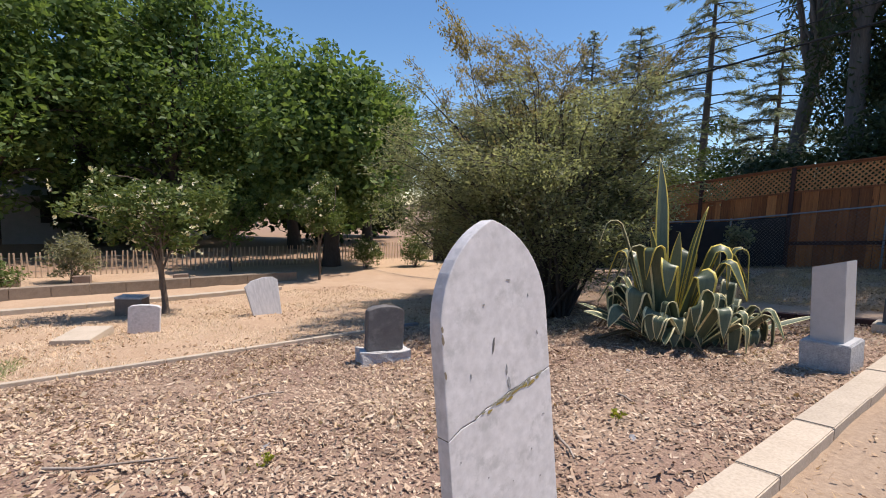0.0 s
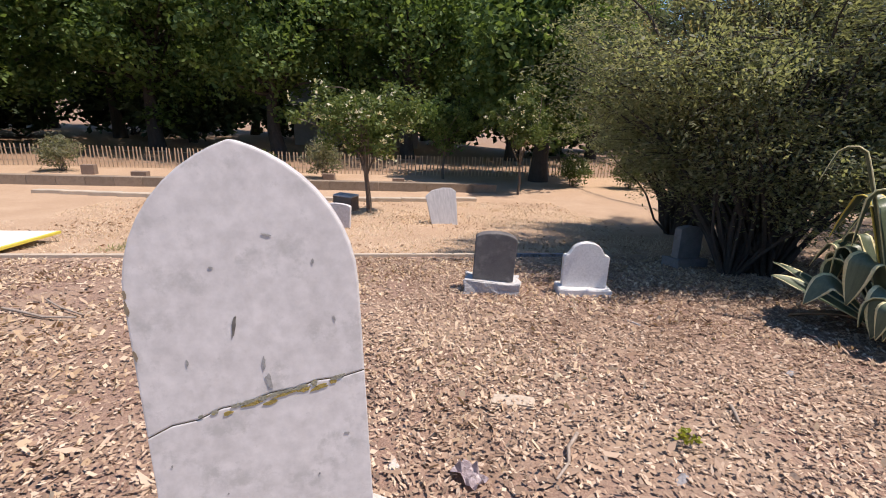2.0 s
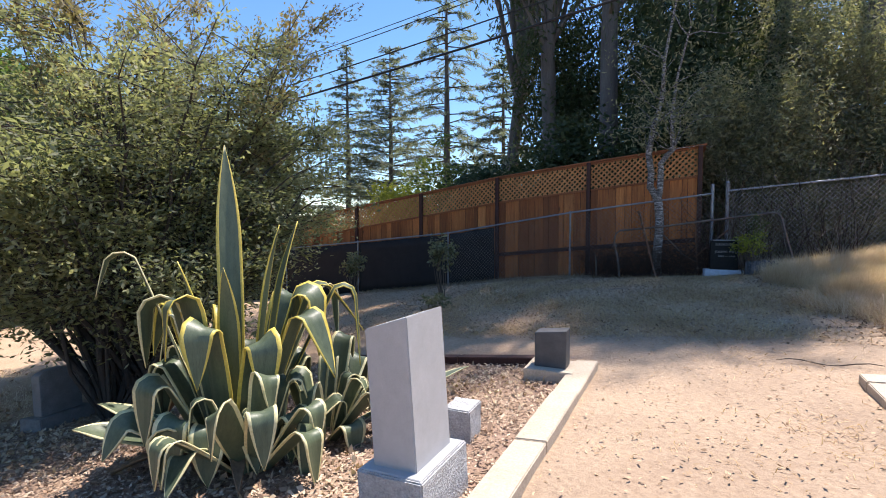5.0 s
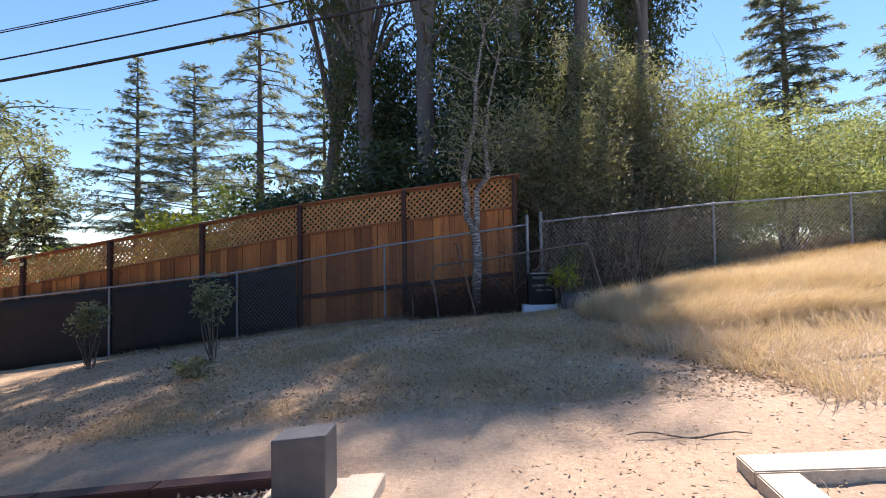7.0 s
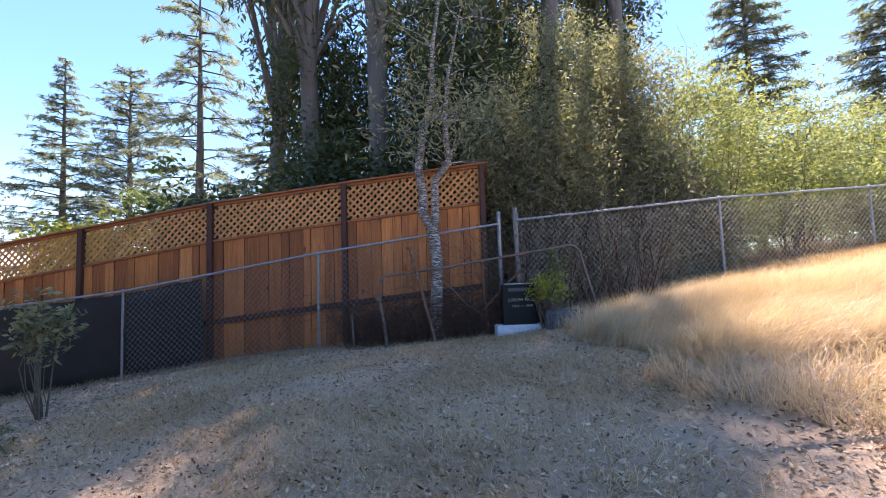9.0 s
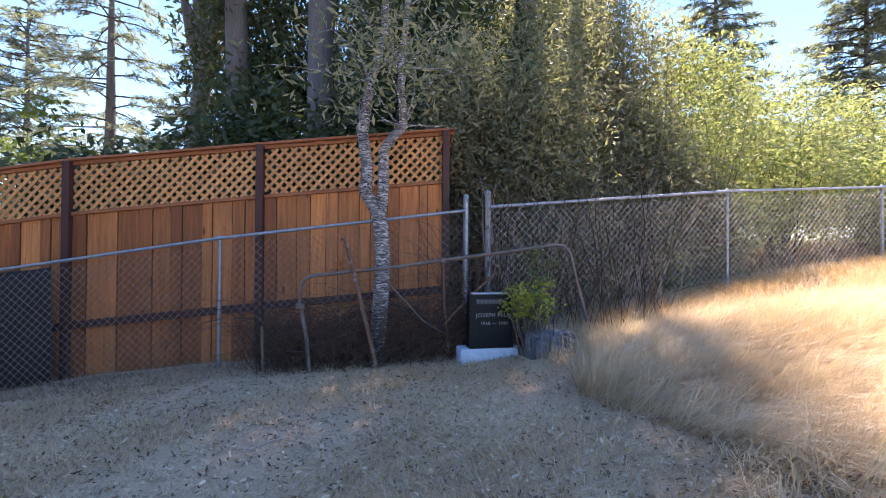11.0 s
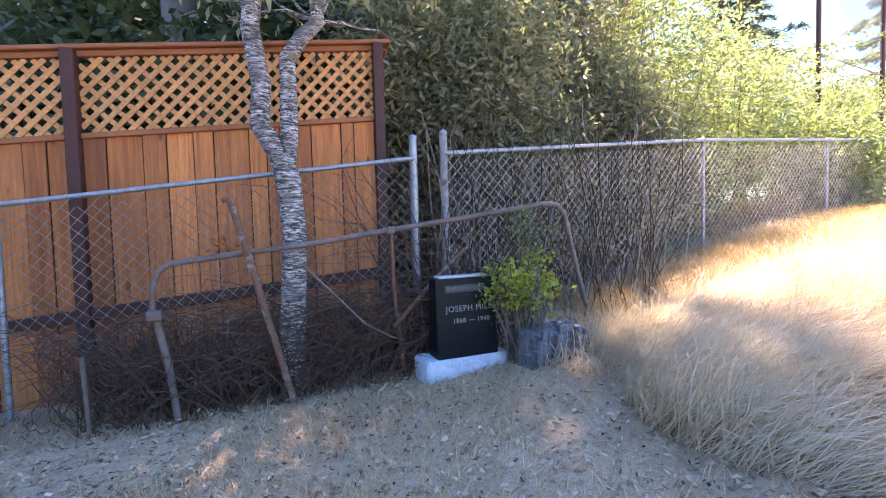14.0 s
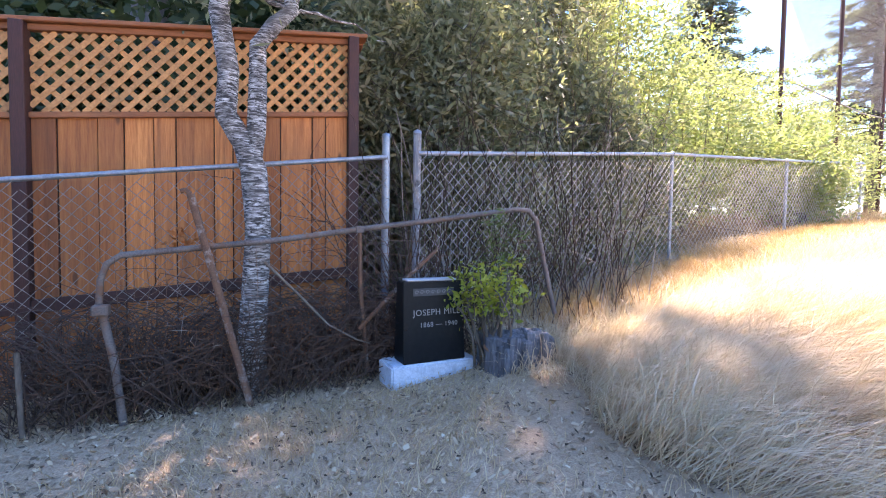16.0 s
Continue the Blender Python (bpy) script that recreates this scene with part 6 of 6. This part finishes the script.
twig([(-3.9, -16.0), (-3.7, -15.8), (-3.6, -15.5), (-3.45, -15.3)], 0.012)
twig([(-4.8, -17.3), (-4.5, -17.0), (-4.3, -16.7)], 0.010)
twig([(-3.4, -10.55), (-3.25, -10.6), (-3.05, -10.72)], 0.009)
twig([(1.2, -3.2), (1.35, -3.3), (1.6, -3.25), (1.8, -3.4)], 0.008)
twig([(2.3, -3.4), (2.5, -3.2), (2.7, -3.3), (2.95, -3.1)], 0.010)
twig([(2.2, -3.1), (2.4, -3.25), (2.7, -3.15), (3.0, -3.35)], 0.010)
twig([(-1.5, -3.0), (-1.3, -2.9), (-1.15, -2.95)], 0.007)


def dry_agave_leaf():
    top = thing("dry_agave_leaf", Matrix(), "withered brown agave leaf arching to the ground", "dead leaf")
    mat = surface("withered_leaf", (0.14, 0.085, 0.05), (0.30, 0.20, 0.12), 8, 0.9)
    for dx, dy, L, h in ((-1.0, -0.05, 1.0, 0.42), (-1.15, 0.35, 1.1, 0.30), (0.7, -0.55, 0.9, 0.12), (-0.6, -0.6, 0.8, 0.1)):
        g = gz(-3.2 + dx, -9.72 + dy) - gz(-3.2, -9.72)
        pts = [(-3.2 + dx * u, -9.72 + dy * u, gz(-3.2, -9.72) + 0.05 + h * math.sin(u * 3.0) + g * u) for u in np.linspace(0.15, 1, 9)]
        bm = bmesh.new()
        rows = []
        for i, p in enumerate(pts):
            w = 0.055 * math.sin(0.5 + 2.5 * i / 8)
            n = Vector((-dy, dx, 0)).normalized() * w
            q = Vector(p)
            rows.append([bm.verts.new(q - n), bm.verts.new(q + Vector((0, 0, -0.03))), bm.verts.new(q + n)])
        for i in range(8):
            for k in range(2):
                bm.faces.new((rows[i][k], rows[i][k + 1], rows[i + 1][k + 1], rows[i + 1][k]))
        bmesh.ops.recalc_face_normals(bm, faces=bm.faces)
        bmesh.ops.solidify(bm, geom=bm.faces[:], thickness=0.008)
        part("leaf", bm, mat, top, "", True)


dry_agave_leaf()


def dry_leaf_bunch():
    rng = np.random.default_rng(90)
    top = thing("dry_leaf_bunch", Matrix(), "small bunch of orange dry leaves caught in the wire", "dead leaves")
    c = np.array((-1.33, -0.46, 1.27)) + rng.normal(size=(46, 3)) * (0.06, 0.012, 0.045)
    v, f = leaves_np(rng, c, 0.05, 0.025, 0.3)
    mesh_np("leaf_clump", v, f, leaf_material("orange_dry_leaves", [(0.30, 0.09, 0.03), (0.46, 0.17, 0.06)], 0.3, 0.8), top)


dry_leaf_bunch()


def lump(name, x, y, size, mat, label, category, seed):
    """A rough broken piece half sunk in the mulch."""
    rng = np.random.default_rng(seed)
    top = thing(name, pose(x, y, gz(x, y) + size[2] * 0.25, 0, 0, rng.uniform(0, 180)), label, category, "broken pieces on the mulch")
    bm = bmesh.new()
    bmesh.ops.create_icosphere(bm, subdivisions=2, radius=1.0)
    for v in bm.verts:
        k = 1 + rng.normal() * 0.13
        v.co = Vector((v.co.x * size[0] * k, v.co.y * size[1] * k, max(-0.5, min(0.75, v.co.z)) * size[2] * k))
    part("piece", bm, mat, top)


M_PLASTER = surface("pale_plaster", (0.44, 0.40, 0.35), (0.62, 0.58, 0.52), 20, 0.9, 90, 0.6, 0.006)
lump("plaster_lump", -1.62, -14.02, (0.085, 0.05, 0.04), M_PLASTER, "broken pale plaster lump on bare earth", "rubble", 1)
lump("plaster_lump", -1.72, -14.24, (0.07, 0.06, 0.05), M_PLASTER, "pale plaster lump against the headstone foot", "rubble", 2)
lump("plaster_lump", -1.98, -14.15, (0.035, 0.025, 0.02), M_PLASTER, "small pale plaster crumb on mulch", "rubble", 3)
lump("red_scrap", -2.2, -12.22, (0.03, 0.022, 0.012), surface("red_scrap", (0.45, 0.09, 0.07), (0.60, 0.18, 0.14), 30, 0.7), "small faded red scrap in the mulch", "scrap", 5)
for k, (x, y) in enumerate(((-2.9, -12.9), (-3.3, -14.8), (-4.1, -13.2), (-2.7, -11.4), (-5.0, -14.4), (-3.8, -11.9), (-4.6, -16.2), (-1.75, -12.9))):
    lump("bark_piece", x, y, (0.05 + 0.012 * (k % 3), 0.022, 0.014), M_WOODGREY if k % 2 else M_BARK, "loose bark piece lying in the mulch", "bark piece", 20 + k)


def crumpled_film():
    rng = np.random.default_rng(61)
    top = thing("crumpled_wrapper", pose(-1.86, -13.83, gz(-1.86, -13.83) + 0.02, 0, 0, 40), "crumpled pinkish plastic wrapper in the mulch", "litter")
    bm = bmesh.new()
    grid = [[bm.verts.new((0.024 * (i - 3), 0.016 * (k - 3) + 0.01 * math.sin(i), abs(rng.normal()) * 0.022)) for k in range(7)] for i in range(7)]
    for i in range(6):
        for k in range(6):
            bm.faces.new((grid[i][k], grid[i + 1][k], grid[i + 1][k + 1], grid[i][k + 1]))
    bmesh.ops.solidify(bm, geom=bm.faces[:], thickness=0.002)
    part("film", bm, surface("pink_plastic", (0.42, 0.34, 0.36), (0.62, 0.54, 0.56), 30, 0.35, 60, 0.2, 0.003), top)


crumpled_film()
tree("weed_sprig", -1.98, -12.71, 0.12, (0.06, 0.06), M_BRIGHT, M_BARK, "small green weed sprig in the mulch", 62, 8, 9, (0.032, 0.018), 0.03, 0.1, 0.003, 5, category="weed", limbs=6)
tree("weed_sprig", -3.0, -14.9, 0.10, (0.07, 0.07), M_BRIGHT, M_BARK, "small yellowing weed sprig in the mulch", 63, 7, 8, (0.03, 0.018), 0.03, 0.1, 0.003, 5, category="weed", limbs=6)
twig([(-4.55, -17.5), (-4.4, -17.25), (-4.27, -17.0), (-4.2, -16.7)], 0.016)
twig([(-4.5, -14.75), (-4.52, -14.5), (-4.48, -14.3)], 0.013)
twig([(-2.6, -16.6), (-2.8, -16.9), (-2.85, -17.3)], 0.012)


# ---- parked vehicle under the far trees ----
def parked_van():
    x, y = -34.0, -40.2
    top = thing("parked_van", pose(x, y, gz(x, y), 0, 0, 25), "white parked van in the shade beyond the lath fence", "vehicle")
    white = surface("white_vehicle_paint", (0.72, 0.73, 0.74), (0.82, 0.82, 0.82), 3, 0.25, 40, 0.05, 0.001)
    dark = bpy.data.materials["polished_black_granite"]
    side = [(-2.3, 0.35), (2.3, 0.35), (2.35, 0.85), (1.75, 1.05), (1.05, 1.85), (-2.2, 1.9), (-2.32, 1.5)]
    part("body", slab(side, 1.8, 0.06), white, top)
    for yy in (-0.905, 0.905):
        for x0, x1 in ((-2.0, -1.0), (-0.85, 0.1), (0.2, 0.95)):
            part("window", box(x0, x1, yy - 0.012, yy + 0.012, 1.15, 1.65, 0.01), dark, top, "dark side window")
        for xx in (-1.45, 1.5):
            bm = bmesh.new()
            bmesh.ops.create_cone(bm, cap_ends=True, segments=20, radius1=0.34, radius2=0.34, depth=0.2)
            bmesh.ops.rotate(bm, verts=bm.verts, matrix=Matrix.Rotation(math.pi / 2, 3, "X"))
            bmesh.ops.translate(bm, verts=bm.verts, vec=(xx, yy * 0.93, 0.34))
            bmesh.ops.bevel(bm, geom=[e for e in bm.edges if e.calc_length() < 0.15], offset=0.03, segments=2, affect="EDGES")
            part("wheel", bm, dark, top, "black tyre")
    part("windscreen", slab([(1.12, 1.74), (1.74, 1.08), (1.76, 1.1), (1.14, 1.77)], 1.6, 0.004), dark, top, "sloping dark windscreen")


parked_van()
